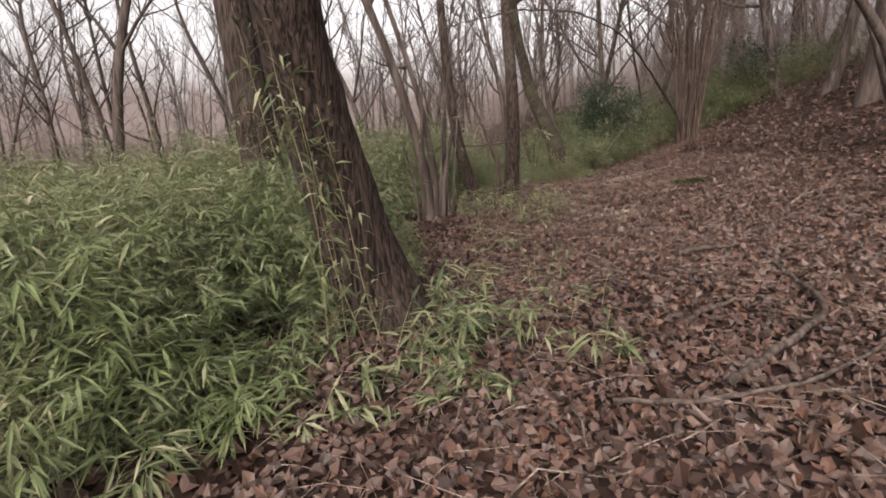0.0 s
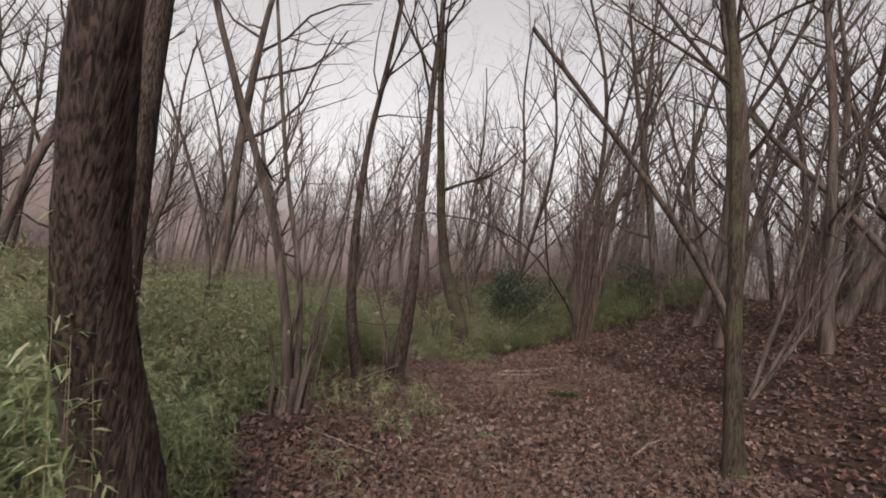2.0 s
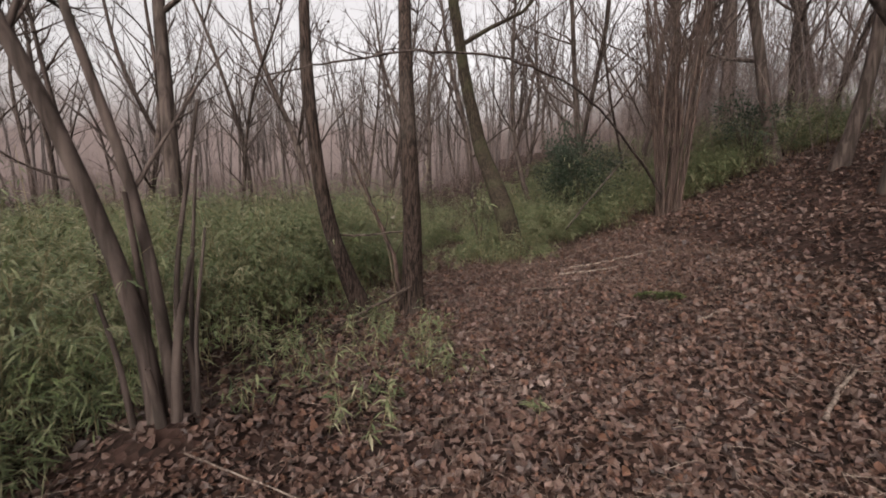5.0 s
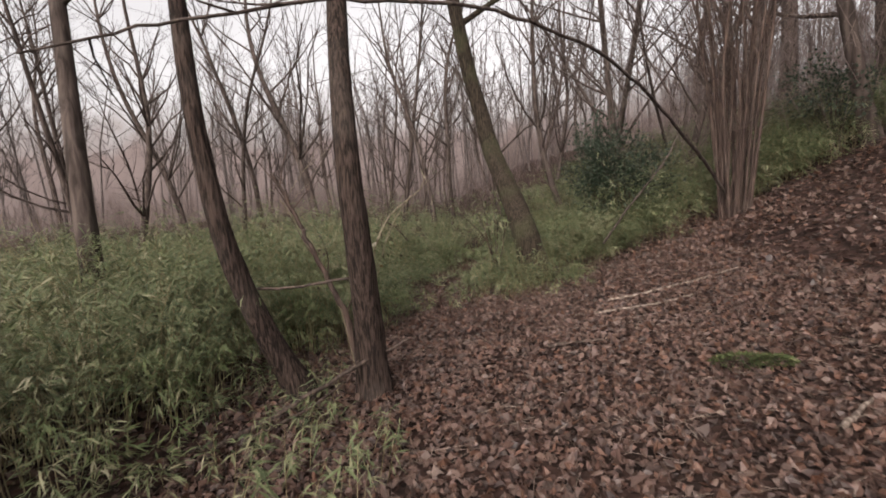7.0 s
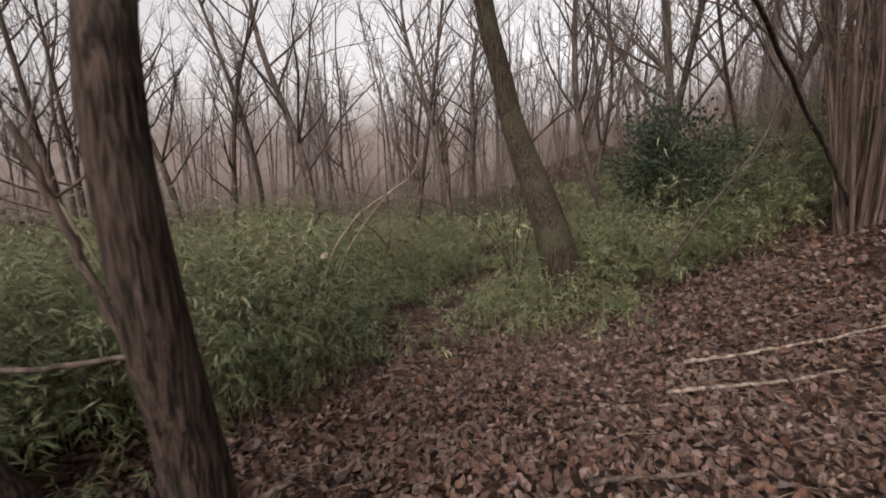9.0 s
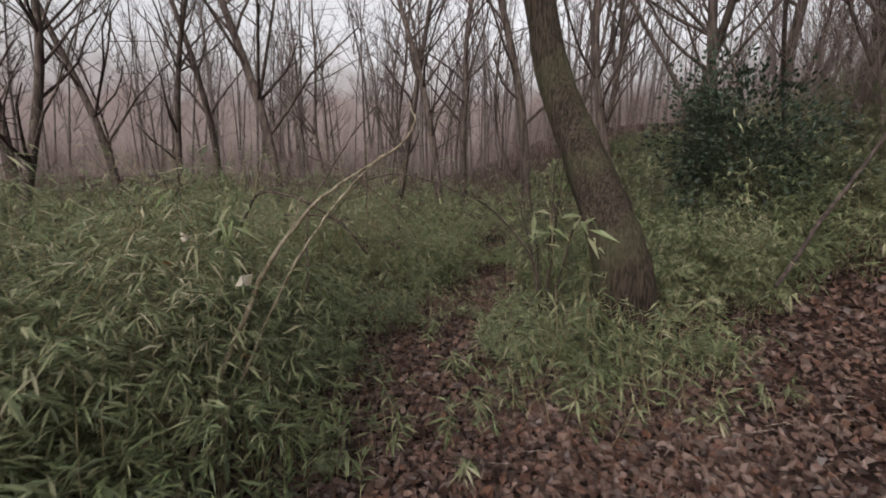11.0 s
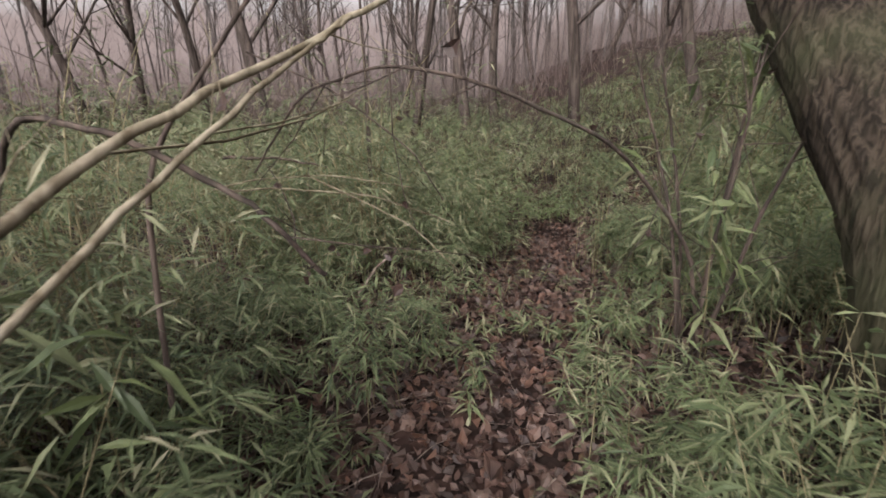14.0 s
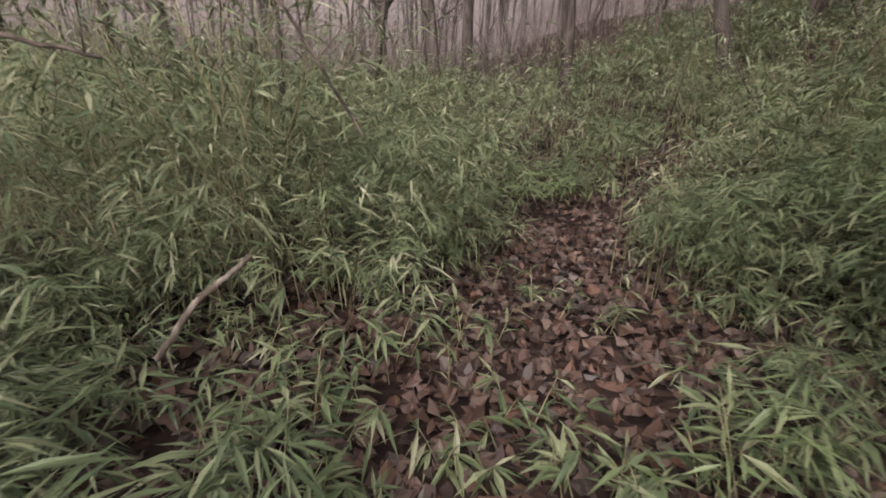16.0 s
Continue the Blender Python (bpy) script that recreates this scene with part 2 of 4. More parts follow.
def broad_leaves(x, y, z, size, tilt, g):
    """Fallen broad leaves, curled, lying at random on the ground."""
    n = len(x)
    a = g.uniform(0, 2 * np.pi, n)
    way = np.stack([np.cos(a), np.sin(a), g.normal(0, tilt, n)], 1)
    up = np.stack([g.normal(0, tilt, n), g.normal(0, tilt, n), np.ones(n)], 1)
    way /= np.linalg.norm(way, axis=1)[:, None]
    side = np.cross(way, up)
    side /= np.linalg.norm(side, axis=1)[:, None]
    nor = np.cross(side, way)
    L = size[:, None]
    W = L * g.uniform(0.28, 0.42, n)[:, None]
    c = L * g.normal(0.16, 0.13, n)[:, None] * g.choice([-1, 1], n, p=[0.35, 0.65])[:, None]
    e = L * g.normal(0.0, 0.16, n)[:, None]
    o = np.stack([x, y, z], 1) - way * L * 0.5
    j = g.uniform(0.7, 1.2, (4, n, 1))
    k = g.uniform(0.5, 1.6, (4, n, 1))
    V = np.stack([o + nor * e * 0.6, o + way * L * 0.26 + side * W * j[0] * 0.85 + nor * c * k[0], o + way * L * 0.62 + side * W * j[1] * 0.9 + nor * (c * k[1] + e), o + way * L + nor * e * 1.8,
                  o + way * L * 0.60 - side * W * j[2] * 0.9 + nor * (c * k[2] - e), o + way * L * 0.24 - side * W * j[3] * 0.85 + nor * c * k[3], o + way * L * 0.5 - nor * np.abs(c) * 0.25], 1)
    b = np.arange(n)[:, None, None] * 7
    Q = (np.array([[0, 1, 2, 6], [6, 2, 3, 4], [0, 6, 4, 5]])[None] + b).reshape(-1, 4)
    return V.reshape(-1, 3), Q


V, Q = ground_mesh()
ground = tagged(new("ground", mesh_np("ground", V, Q, None, SOIL)), "dark woodland soil under brown fallen leaves, rising in a bank", "ground", kind="structure")

# ---------------------------------------------------------------- where the bamboo grows
EDGE_Y = np.array([-4, 0.4, 1.0, 1.4, 1.9, 2.4, 3.0, 3.8, 4.6, 5.2, 6.0, 7.4, 8.3, 9.0, 9.5, 10.0, 11.0])
EDGE_X = np.array([-1.4, -0.9, -0.25, 0.05, 0.3, 0.45, 0.75, 0.75, 0.3, 0.5, 0.75, 1.15, 1.2, 1.25, 1.6, 2.1, 2.3])
RIGHT_Y = np.array([11.0, 11.6, 12.2, 12.8, 13.3, 13.9, 30.0])
RIGHT_X = np.array([3.8, 4.4, 5.0, 5.7, 7.4, 14.0, 16.0])
TRAIL = np.array([(3.4, 7.3), (2.65, 9.2), (2.6, 10.2), (2.55, 11.1), (2.55, 12.3), (2.7, 13.0), (2.9, 13.8), (3.15, 14.7), (3.55, 15.6), (4.2, 16.7), (5.0, 17.8)])


WIDE_Y = np.array([9.6, 10.4, 11.2, 11.9, 12.3, 12.8, 13.8, 14.4, 15.5, 16.3])
WIDE = np.array([0.5, 0.55, 0.55, 0.42, 0.35, 0.4, 0.75, 0.4, 0.2, 0.02])


def trail_distance(x, y):
    best = np.full(np.shape(x), 99.0)
    for (ax, ay), (bx, by) in zip(TRAIL[:-1], TRAIL[1:]):
        d = np.array([bx - ax, by - ay])
        s = np.clip(((x - ax) * d[0] + (y - ay) * d[1]) / (d @ d), 0, 1)
        best = np.minimum(best, np.hypot(x - ax - s * d[0], y - ay - s * d[1]))
    return best


def bamboo_depth(x, y):
    """How far inside the thicket a spot lies (negative: outside)."""
    left = np.interp(y, EDGE_Y, EDGE_X) - x
    right = np.minimum(np.interp(y, RIGHT_Y, RIGHT_X) - x, np.where(x > 2.6, (y - 11.1 - np.clip(0.5 * (x - 3.0), 0, 2.0)), 9.0))
    return np.where(y < 11.0, left, np.minimum(right, trail_distance(x, y) - np.interp(y, WIDE_Y, WIDE) * np.where(x < np.interp(y, TRAIL[:, 1], TRAIL[:, 0]), 1.35, 0.8) + 0.3 * np.sin(4.3 * x + 2.1 * y) * np.sin(3.1 * y - 1.7 * x)))


def thicket(name, n, box, tall, per, size, g, mat, edge=0.9, keep=0.0, clot=(11, 0.15, 0.62)):
    """One stand of dwarf bamboo: bent culms with sprays of blades. box: x0, x1, y0, y1."""
    m = max(1, n // clot[0])
    cx, cy, tallness = g.uniform(box[0], box[1], m), g.uniform(box[2], box[3], m), g.uniform(clot[2], 1.87 - clot[2], m)
    c = g.integers(0, m, n)
    ox, oy = g.normal(0, clot[1], n), g.normal(0, clot[1], n)
    x, y = cx[c] + ox, cy[c] + oy
    d = bamboo_depth(x, y)
    ok = (d > keep) & (g.uniform(0, 1, n) < (0.22 + d) * np.where((x > 2.9) & (x < 5.4) & (y > 10.8) & (y < 12.9), 0.5, 1.0))
    x, y, d, ox, oy, c = x[ok], y[ok], d[ok], ox[ok], oy[ok], c[ok]
    z = height(x, y)
    n = len(x)
    patch = 0.5 + 0.25 * (np.sin(1.9 * x + 0.8 * y) * np.sin(1.5 * y - 0.9 * x + 1) + np.sin(3.7 * x - 1.1 * y) * np.sin(2.9 * y + 2))
    H = tall * (0.3 + 0.7 * np.clip(d / edge, 0, 1) ** 1.2) * (0.6 + 0.6 * patch) * g.uniform(0.7, 1.25, n)
    H = np.where((x > 4.5) & (y > 12), H * 0.85, H)
    H = np.where((y > 9.5) & (y < 11.6) & (x < 2.3), np.maximum(H, tall * np.clip(0.25 + d * 1.7, 0.25, 1.0) * g.uniform(0.8, 1.15, n)), H)
    H = np.where((x > 3.0) & (x < 5.2) & (y > 11.0) & (y < 12.9), tall * np.clip(0.2 + d * 0.35, 0.2, 0.75) * g.uniform(0.5, 1.2, n), H)
    H = np.where((y < 5) & (x < 0.6), np.minimum(H, 1.0), H)
    H = np.where(y < 3.2, H * np.clip(0.40 + 0.5 * (0.4 - x), 0.28, 1.0), H)
    H = np.where((y > 12.2) & (x < 7), H * np.clip(0.75 + 0.6 * np.sin(1.7 * x + 2.3 * y) * np.sin(2.2 * x - 1.3 * y + 1), 0.3, 1.3), H)
    H = np.where((y > 13.9) & (y < 16.5) & (x < 4.6), np.maximum(H, tall * np.clip(0.25 + 0.5 * d, 0.25, 0.8) * g.uniform(0.7, 1.1, n)), H)
    H = H * tallness[c]
    a = np.arctan2(oy, ox) + g.normal(0, 0.6, n)
    lean = H * g.uniform(0.08, 0.75, n)
    H = H * (1 - 0.28 * (lean / H))
    over = trail_distance(x + np.cos(a) * lean, y + np.sin(a) * lean) < np.interp(y, [13.6, 15.6], [0.45, 0.1])
    lean = np.where(over, 0.05 * H, lean)
    dx, dy = np.cos(a) * lean, np.sin(a) * lean
    # culms
    s = np.linspace(0, 1, 4)
    P = np.stack([x[:, None] + dx[:, None] * s ** 2, y[:, None] + dy[:, None] * s ** 2, z[:, None] - 0.02 + H[:, None] * (s - 0.12 * s ** 3)[None]], -1)
    r = (0.0035 * (1 - 0.7 * s))[None, :, None] * (0.7 + 0.5 * H[:, None, None])
    off = np.array([(1, 0, 0), (-0.5, 0.87, 0), (-0.5, -0.87, 0)])
    CV = (P[:, :, None] + r[..., None] * off[None, None]).reshape(-1, 3)
    i = (np.arange(n)[:, None, None] * 12 + np.arange(3)[None, :, None] * 3)
    j = np.arange(3)[None, None]
    CQ = np.stack([i + j, i + (j + 1) % 3, i + 3 + (j + 1) % 3, i + 3 + j], -1).reshape(-1, 4)
    # blades, in sprays of a few from each side twig
    spr = max(1, per // 4)
    k = np.repeat(np.arange(n), spr)
    f = np.clip(g.beta(3.5, 1.2, len(k)), 0.12, 1)
    tw = g.uniform(0, 2 * np.pi, len(k))
    reach = g.uniform(0.02, 0.20, len(k)) * np.clip(H[k], 0.4, 1.4)
    tx = x[k] + dx[k] * f ** 2 + np.cos(tw) * reach
    ty = y[k] + dy[k] * f ** 2 + np.sin(tw) * reach
    tz = z[k] + H[k] * (f - 0.12 * f ** 3) + g.normal(0.0, 0.04, len(k))
    m = np.repeat(np.arange(len(k)), 4)
    la = tw[m] + g.normal(0, 0.75, len(m))
    way = np.stack([np.cos(la), np.sin(la), g.normal(-0.1, 0.36, len(m))], 1)
    up = np.stack([g.normal(0, 0.35, len(m)), g.normal(0, 0.35, len(m)), np.ones(len(m))], 1)
    at = np.stack([tx[m], ty[m], tz[m]], 1) + way * 0.01
    L = g.uniform(0.55, 1.15, len(m)) * size
    free = trail_distance(at[:, 0] + way[:, 0] * L, at[:, 1] + way[:, 1] * L) > np.interp(at[:, 1], [14.1, 16.1], [0.27, 0.08]) * np.where(at[:, 1] > 13.0, g.uniform(0.2, 1.6, len(m)), 1)
    at, way, up, L = at[free], way[free], up[free], L[free]
    LV, LQ = leaf_cloud(at, way, up, L * g.uniform(0.8, 1.25, len(L)), L * g.uniform(0.085, 0.135, len(L)), 0.2, g.uniform(0.03, 0.4, len(L))[:, None])
    root = tagged(new(name, mesh_np(name, LV, LQ, None, mat, False)), "dense green dwarf bamboo with narrow drooping leaves", "bamboo thicket", kind="stuff")
    part("culms", mesh_np("culms", CV, CQ, None, CULM), root, "thin olive bamboo culms")
    tagged(root.children[0], kind="stuff")
    return root


g = np.random.default_rng(11)
thicket("bamboo_thicket", 2300, (-2.4, 1.4, 0.8, 5.8), 1.4, 48, 0.11, g, BAMBOO, 1.0, clot=(16, 0.2, 0.5))
thicket("bamboo_thicket", 900, (-2.6, 0.9, 1.2, 5.2), 1.45, 44, 0.12, g, BAMBOO_BRIGHT, 1.2)
thicket("bamboo_thicket", 2400, (-2.2, 2.6, 5.4, 11.2), 1.45, 48, 0.115, g, BAMBOO, 0.7)
thicket("bamboo_thicket", 420, (-1.6, 2.4, 5.6, 11.2), 1.45, 40, 0.12, g, BAMBOO_BRIGHT, 0.8)
thicket("bamboo_thicket", 3700, (0.4, 5.6, 9.6, 15.4), 1.4, 56, 0.105, g, BAMBOO, 1.0, clot=(26, 0.22, 0.42))
thicket("bamboo_thicket", 340, (0.0, 5.4, 10.4, 17.2), 1.45, 44, 0.11, g, BAMBOO_BRIGHT, 1.2, clot=(20, 0.2, 0.5))
thicket("bamboo_thicket", 1800, (-3.0, 6.4, 15.2, 19.3), 1.4, 32, 0.135, g, BAMBOO, 0.9, clot=(26, 0.3, 0.42))
thicket("bamboo_thicket", 1700, (5.0, 11.0, 12.4, 17.3), 1.45, 26, 0.165, g, BAMBOO, 0.9)
thicket("bamboo_thicket", 1300, (7.8, 14.5, 12.9, 16.5), 1.1, 26, 0.16, g, BAMBOO, 0.8, clot=(26, 0.3, 0.42))
thicket("bamboo_thicket", 1500, (6.0, 14.5, 14.2, 25.0), 1.35, 20, 0.19, g, BAMBOO, 0.9, clot=(26, 0.35, 0.42))
thicket("bamboo_thicket", 2300, (-11.0, -2.0, 1.0, 19.3), 1.5, 20, 0.2, g, BAMBOO)
thicket("bamboo_thicket", 300, (-9.0, 3.0, 12.0, 22.0), 1.6, 20, 0.21, g, BAMBOO_BRIGHT)
thicket("bamboo_thicket", 1900, (-18.0, 9.0, 19.1, 30.0), 1.4, 12, 0.32, g, BAMBOO)


# ---------------------------------------------------------------- trees
def bend(points, n=14):
    """A smooth line through the points."""
    p = np.asarray(points, float)
    t = np.linspace(0, len(p) - 1, n)
    out = np.stack([np.interp(t, np.arange(len(p)), p[:, k]) for k in range(3)], 1)
    for _ in range(2):
        out[1:-1] = (out[:-2] + 2 * out[1:-1] + out[2:]) / 4
    return out


def limb(tubes, start, way, length, radius, depth, g, sides=5):
    """A branch that wanders upwards and forks into thinner ones."""
    n = 5 if depth > 1 else 4 if depth else 3
    pts, d = [np.array(start)], np.array(way, float) / np.linalg.norm(way)
    for _ in range(n - 1):
        d = d + g.normal(0, 0.16, 3) + np.array([0, 0, 0.07])
        d /= np.linalg.norm(d)
        pts.append(pts[-1] + d * length / (n - 1))
    tubes.add(pts, np.linspace(radius, radius * 0.35, n), sides if depth > 1 else 3)
    if depth > 0:
        for _ in range(g.integers(3, 5) if depth > 1 else g.integers(2, 5)):
            f = g.uniform(0.25, 0.98)
            k = f * (n - 1)
            a = int(min(k, n - 2))
            at = pts[a] + (pts[a + 1] - pts[a]) * (k - a)
            w = d + g.normal(0, 0.6, 3) + np.array([0, 0, 0.12])
            limb(tubes, at, w, length * g.uniform(0.4, 0.7), radius * (1 - 0.6 * f) * 0.55, depth - 1, g, 4)


def tree(points, r0, r1, top, mat, label, seed, limbs=9, fork=4.0, sides=18, ridges=0, knob=0.05, low=None, category="tree", group=""):
    """A bare tree: trunk through the points and on up to the top height, and a crown of limbs from the fork up."""
    g = np.random.default_rng(seed)
    pts = [np.array(p, float) for p in points]
    base = pts[0].copy()
    d = pts[-1] - pts[-2]
    d = d / np.linalg.norm(d)
    while pts[-1][2] - base[2] < top:
        d = d + g.normal(0, 0.05, 3) + np.array([0, 0, 0.10])
        d /= np.linalg.norm(d)
        pts.append(pts[-1] + d * 1.4)
    line = bend([p - base for p in pts], 4 * len(pts))
    f = np.linspace(0, 1, len(line))
    rad = r0 + (r1 - r0) * np.clip(line[:, 2] / max(2.5, points[-1][2] - base[2]), 0, 1)
    rad = rad * np.clip(1.06 - f * 0.9, 0.12, 1)
    rad = rad * (1 + 0.45 * np.exp(-np.clip(line[:, 2], 0, 9) / 0.16))
    line[0][2] -= 0.12
    tubes = Tubes().add(line, rad, sides, knob, ridges, seed)
    root = tagged(new("tree"), label, category, group)
    root.location = base
    part("trunk", tubes.mesh("trunk", mat), root)
    crown = Tubes()
    for _ in range(limbs):
        k = np.searchsorted(line[:, 2], g.uniform(fork, top * 0.95))
        k = min(max(k, 1), len(line) - 2)
        a = g.uniform(0, 2 * np.pi)
        limb(crown, line[k], (np.cos(a), np.sin(a), g.uniform(0.5, 1.3)), g.uniform(1.4, 3.2) * top / 10, rad[k] * 0.5, 2, g)
    if low:
        for f0, way, ln, rr in low:
            k = np.searchsorted(line[:, 2], f0)
            limb(crown, line[k], way, ln, rr, 1, g)
    if limbs or low:
        part("crown", crown.mesh("crown", mat), root, "bare leafless branches")
    return root


def spot(x, y, up=0.0):
    return (x, y, float(height(x, y)) + up)


tree([spot(0.56, 2.76), (0.44, 2.73, 0.4), (0.36, 2.66, 0.8), (0.29, 2.51, 1.2), (0.26, 2.36, 1.6), (0.28, 2.10, 2.4), (0.30, 1.95, 3.2)], 0.195, 0.165, 11, BARK, "dark ridged tree trunk with bamboo sprays climbing round it", 1, sides=64, ridges=24)
tree([spot(-0.80, 5.22), (-0.90, 5.21, 1.0), (-0.96, 5.22, 2.0), (-1.08, 5.33, 3.0), (-1.2, 5.5, 4.2)], 0.20, 0.2, 11, BARK, "dark ridged leaning trunk standing in the bamboo", 2, sides=56, ridges=22)
tree([spot(1.62, 8.30), (1.51, 8.21, 0.3), (1.42, 8.13, 0.6), (1.31, 8.05, 1.0), (1.23, 7.96, 1.5), (1.16, 7.95, 2.2), (1.12, 7.99, 3.0), (1.11, 8.11, 4.0)], 0.10, 0.085, 10, BARK, "slim ridged tree leaning over the hollow", 3, sides=48, ridges=18)
tree([spot(2.19, 8.30), (2.21, 8.25, 0.6), (2.22, 8.13, 1.1), (2.20, 8.06, 1.8), (2.17, 8.2, 2.6), (2.15, 8.6, 4.0)], 0.115, 0.098, 11, BARK, "straight dark ridged tree at the edge of the leaves", 4, sides=56, ridges=20)
tree([spot(4.2, 12.4), (4.1, 12.32, 0.4), (4.03, 12.3, 0.7), (3.96, 12.41, 1.0), (3.84, 12.72, 1.4), (3.72, 12.99, 1.8), (3.55, 13.24, 2.3), (3.44, 13.33, 2.9), (3.26, 13.33, 3.6), (3.03, 13.23, 5.0)], 0.212, 0.205, 12, BARK_MOSS, "thick bent mossy tree trunk rising out of bamboo", 5, sides=64, ridges=19, knob=0.06)
tree([spot(5.50, 4.66), (5.45, 4.73, 1.0), (5.43, 4.81, 2.0), (5.43, 4.94, 3.2)], 0.10, 0.095, 9, BARK_MOSS, "slender upright grey-brown tree standing in fallen leaves", 6, sides=24, low=[(2.2, (-0.8, 0.2, 0.5), 1.2, 0.02)])
tree([spot(15.0, 22.9), (15.0, 22.9, 5.0)], 0.33, 0.28, 15, BARK_FAR, "tall straight dark tree on the bank", 7, limbs=12, fork=6)


def clump(place, stems, mat, label, category, seed, name="coppice"):
    """Several stems from one stool. stems: lists of points relative to the stool, with a radius."""
    g = np.random.default_rng(seed)
    root = tagged(new(name), label, category)
    root.location = spot(*place)
    for pts, r in stems:
        line = bend(pts, 14)
        t = Tubes().add(line, np.linspace(r, r * 0.45, len(line)), 10, 0.06, 0, int(g.integers(99)))
        shoots = Tubes()
        for _ in range(5 if line[-1][2] > 2 else 0):
            k = int(g.integers(6, 13))
            limb(shoots, line[k], g.normal(0, 0.5, 3) + np.array([0, 0, 0.8]), g.uniform(0.5, 1.3), r * 0.4, 1, g)
        stem = part("stem", t.mesh("stem", mat), root)
        if shoots.V:
            tagged(part("brushwood", shoots.mesh("brushwood", mat), stem, "thin bare side shoots"), kind="stuff")
    return root


stool = ([([(0, 0, -0.05), (-0.02, 0.02, 0.3), (-0.09, 0, 0.8), (-0.28, -0.05, 1.5), (-0.51, -0.12, 2.2), (-1.02, -0.14, 3.2), (-1.6, -0.2, 4.6), (-2.0, -0.2, 6)], 0.058),
                    ([(0.08, 0.05, -0.05), (0.05, 0.05, 0.6), (-0.08, 0.1, 1.4), (-0.42, 0.15, 2.4), (-0.9, 0.3, 4.5)], 0.042)]
      + [([(dx, dy, -0.05), (dx * 1.1 - 0.04 * h * math.sin(40 * dx), dy * 1.4, 0.5 * h), (dx * 1.3 - 0.13 * h * math.sin(40 * dx), dy * 1.4 + 0.1 * h * math.cos(50 * dy), h)], r) for dx, dy, h, r in
         ((0.12, -0.03, 0.95, 0.034), (0.19, 0.05, 0.45, 0.03), (-0.07, 0.06, 1.3, 0.03), (0.06, -0.07, 0.35, 0.034), (0.24, -0.02, 1.1, 0.016), (-0.12, -0.03, 0.75, 0.022), (0.15, 0.1, 1.5, 0.018), (0.02, 0.12, 0.6, 0.03), (0.1, 0.02, 1.8, 0.02))])
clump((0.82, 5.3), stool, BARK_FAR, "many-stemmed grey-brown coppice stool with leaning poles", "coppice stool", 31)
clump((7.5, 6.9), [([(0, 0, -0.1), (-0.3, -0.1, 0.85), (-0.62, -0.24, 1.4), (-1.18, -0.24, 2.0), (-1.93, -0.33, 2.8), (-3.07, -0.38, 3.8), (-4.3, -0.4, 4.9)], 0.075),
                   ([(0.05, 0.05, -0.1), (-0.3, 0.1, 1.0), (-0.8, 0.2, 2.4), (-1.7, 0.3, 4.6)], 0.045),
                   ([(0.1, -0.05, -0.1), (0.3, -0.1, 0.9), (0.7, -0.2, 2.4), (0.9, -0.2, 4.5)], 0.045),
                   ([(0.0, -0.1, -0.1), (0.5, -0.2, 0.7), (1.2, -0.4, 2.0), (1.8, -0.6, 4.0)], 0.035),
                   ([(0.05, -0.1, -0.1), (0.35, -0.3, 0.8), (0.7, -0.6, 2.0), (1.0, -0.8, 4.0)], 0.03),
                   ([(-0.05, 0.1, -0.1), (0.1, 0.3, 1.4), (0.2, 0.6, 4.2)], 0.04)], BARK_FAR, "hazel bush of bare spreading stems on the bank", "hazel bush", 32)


def coppice(place, n, spread, tall, seed):
    g = np.random.default_rng(seed)
    stems = []
    for _ in range(n):
        a, s = g.uniform(0, 6.28), g.uniform(0.05, spread)
        o = np.array([np.cos(a) * s * 0.6, np.sin(a) * s * 0.6, -0.1])
        h = tall * g.uniform(0.3, 1.0)
        stems.append(([o, o + (np.cos(a) * 0.035 * h + g.normal(0, 0.12), np.sin(a) * 0.035 * h + g.normal(0, 0.12), h * 0.5), o + (np.cos(a) * 0.11 * h + g.normal(0, 0.2), np.sin(a) * 0.11 * h + g.normal(0, 0.2), h)], g.uniform(0.012, 0.034)))
    return clump(place, stems, BARK_RED, "dense clump of thin upright brown coppice poles", "coppice stool", seed)


coppice((7.75, 13.2), 34, 0.5, 7.5, 33)
coppice((10.6, 8.8), 12, 0.4, 5.0, 34)


# ---------------------------------------------------------------- the wood behind
def stock(seed, tall, r, lean):
    g = np.random.default_rng(seed)
    pts = [(0, 0, -0.1)]
    d = np.array([g.normal(0, lean), g.normal(0, lean), 1.0])
    p = np.array([0, 0, -0.1])
    for _ in range(int(tall / 1.5)):
        p = p + d / np.linalg.norm(d) * 1.5
        d = d + np.array([*g.normal(0, 0.1, 2), 0])
        pts.append(p.copy())
    line = bend(pts, 2 * len(pts))
    t = Tubes().add(line, np.linspace(r, r * 0.2, len(line)) * (1 + 0.4 * np.exp(-np.clip(line[:, 2], 0, 9) / 0.25)), 8, 0.05, 0, seed)
    c = Tubes()
    for _ in range(18):
        k = int(g.integers(len(line) * 0.22, len(line) - 1))
        a = g.uniform(0, 6.28)
        limb(c, line[k], (np.cos(a), np.sin(a), g.uniform(0.7, 1.6)), g.uniform(1.5, 3.6) * tall / 13, r * 0.4 * (1 - 0.6 * k / len(line)), 2, g)
    root = tagged(new("tree"), "bare grey-brown woodland tree behind the bamboo", "tree", "bare trees of the wood")
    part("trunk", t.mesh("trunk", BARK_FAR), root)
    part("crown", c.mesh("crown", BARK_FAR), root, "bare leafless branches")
    return root


def in_open(x, y):
    return -6 < x < 11.5 and y < 17


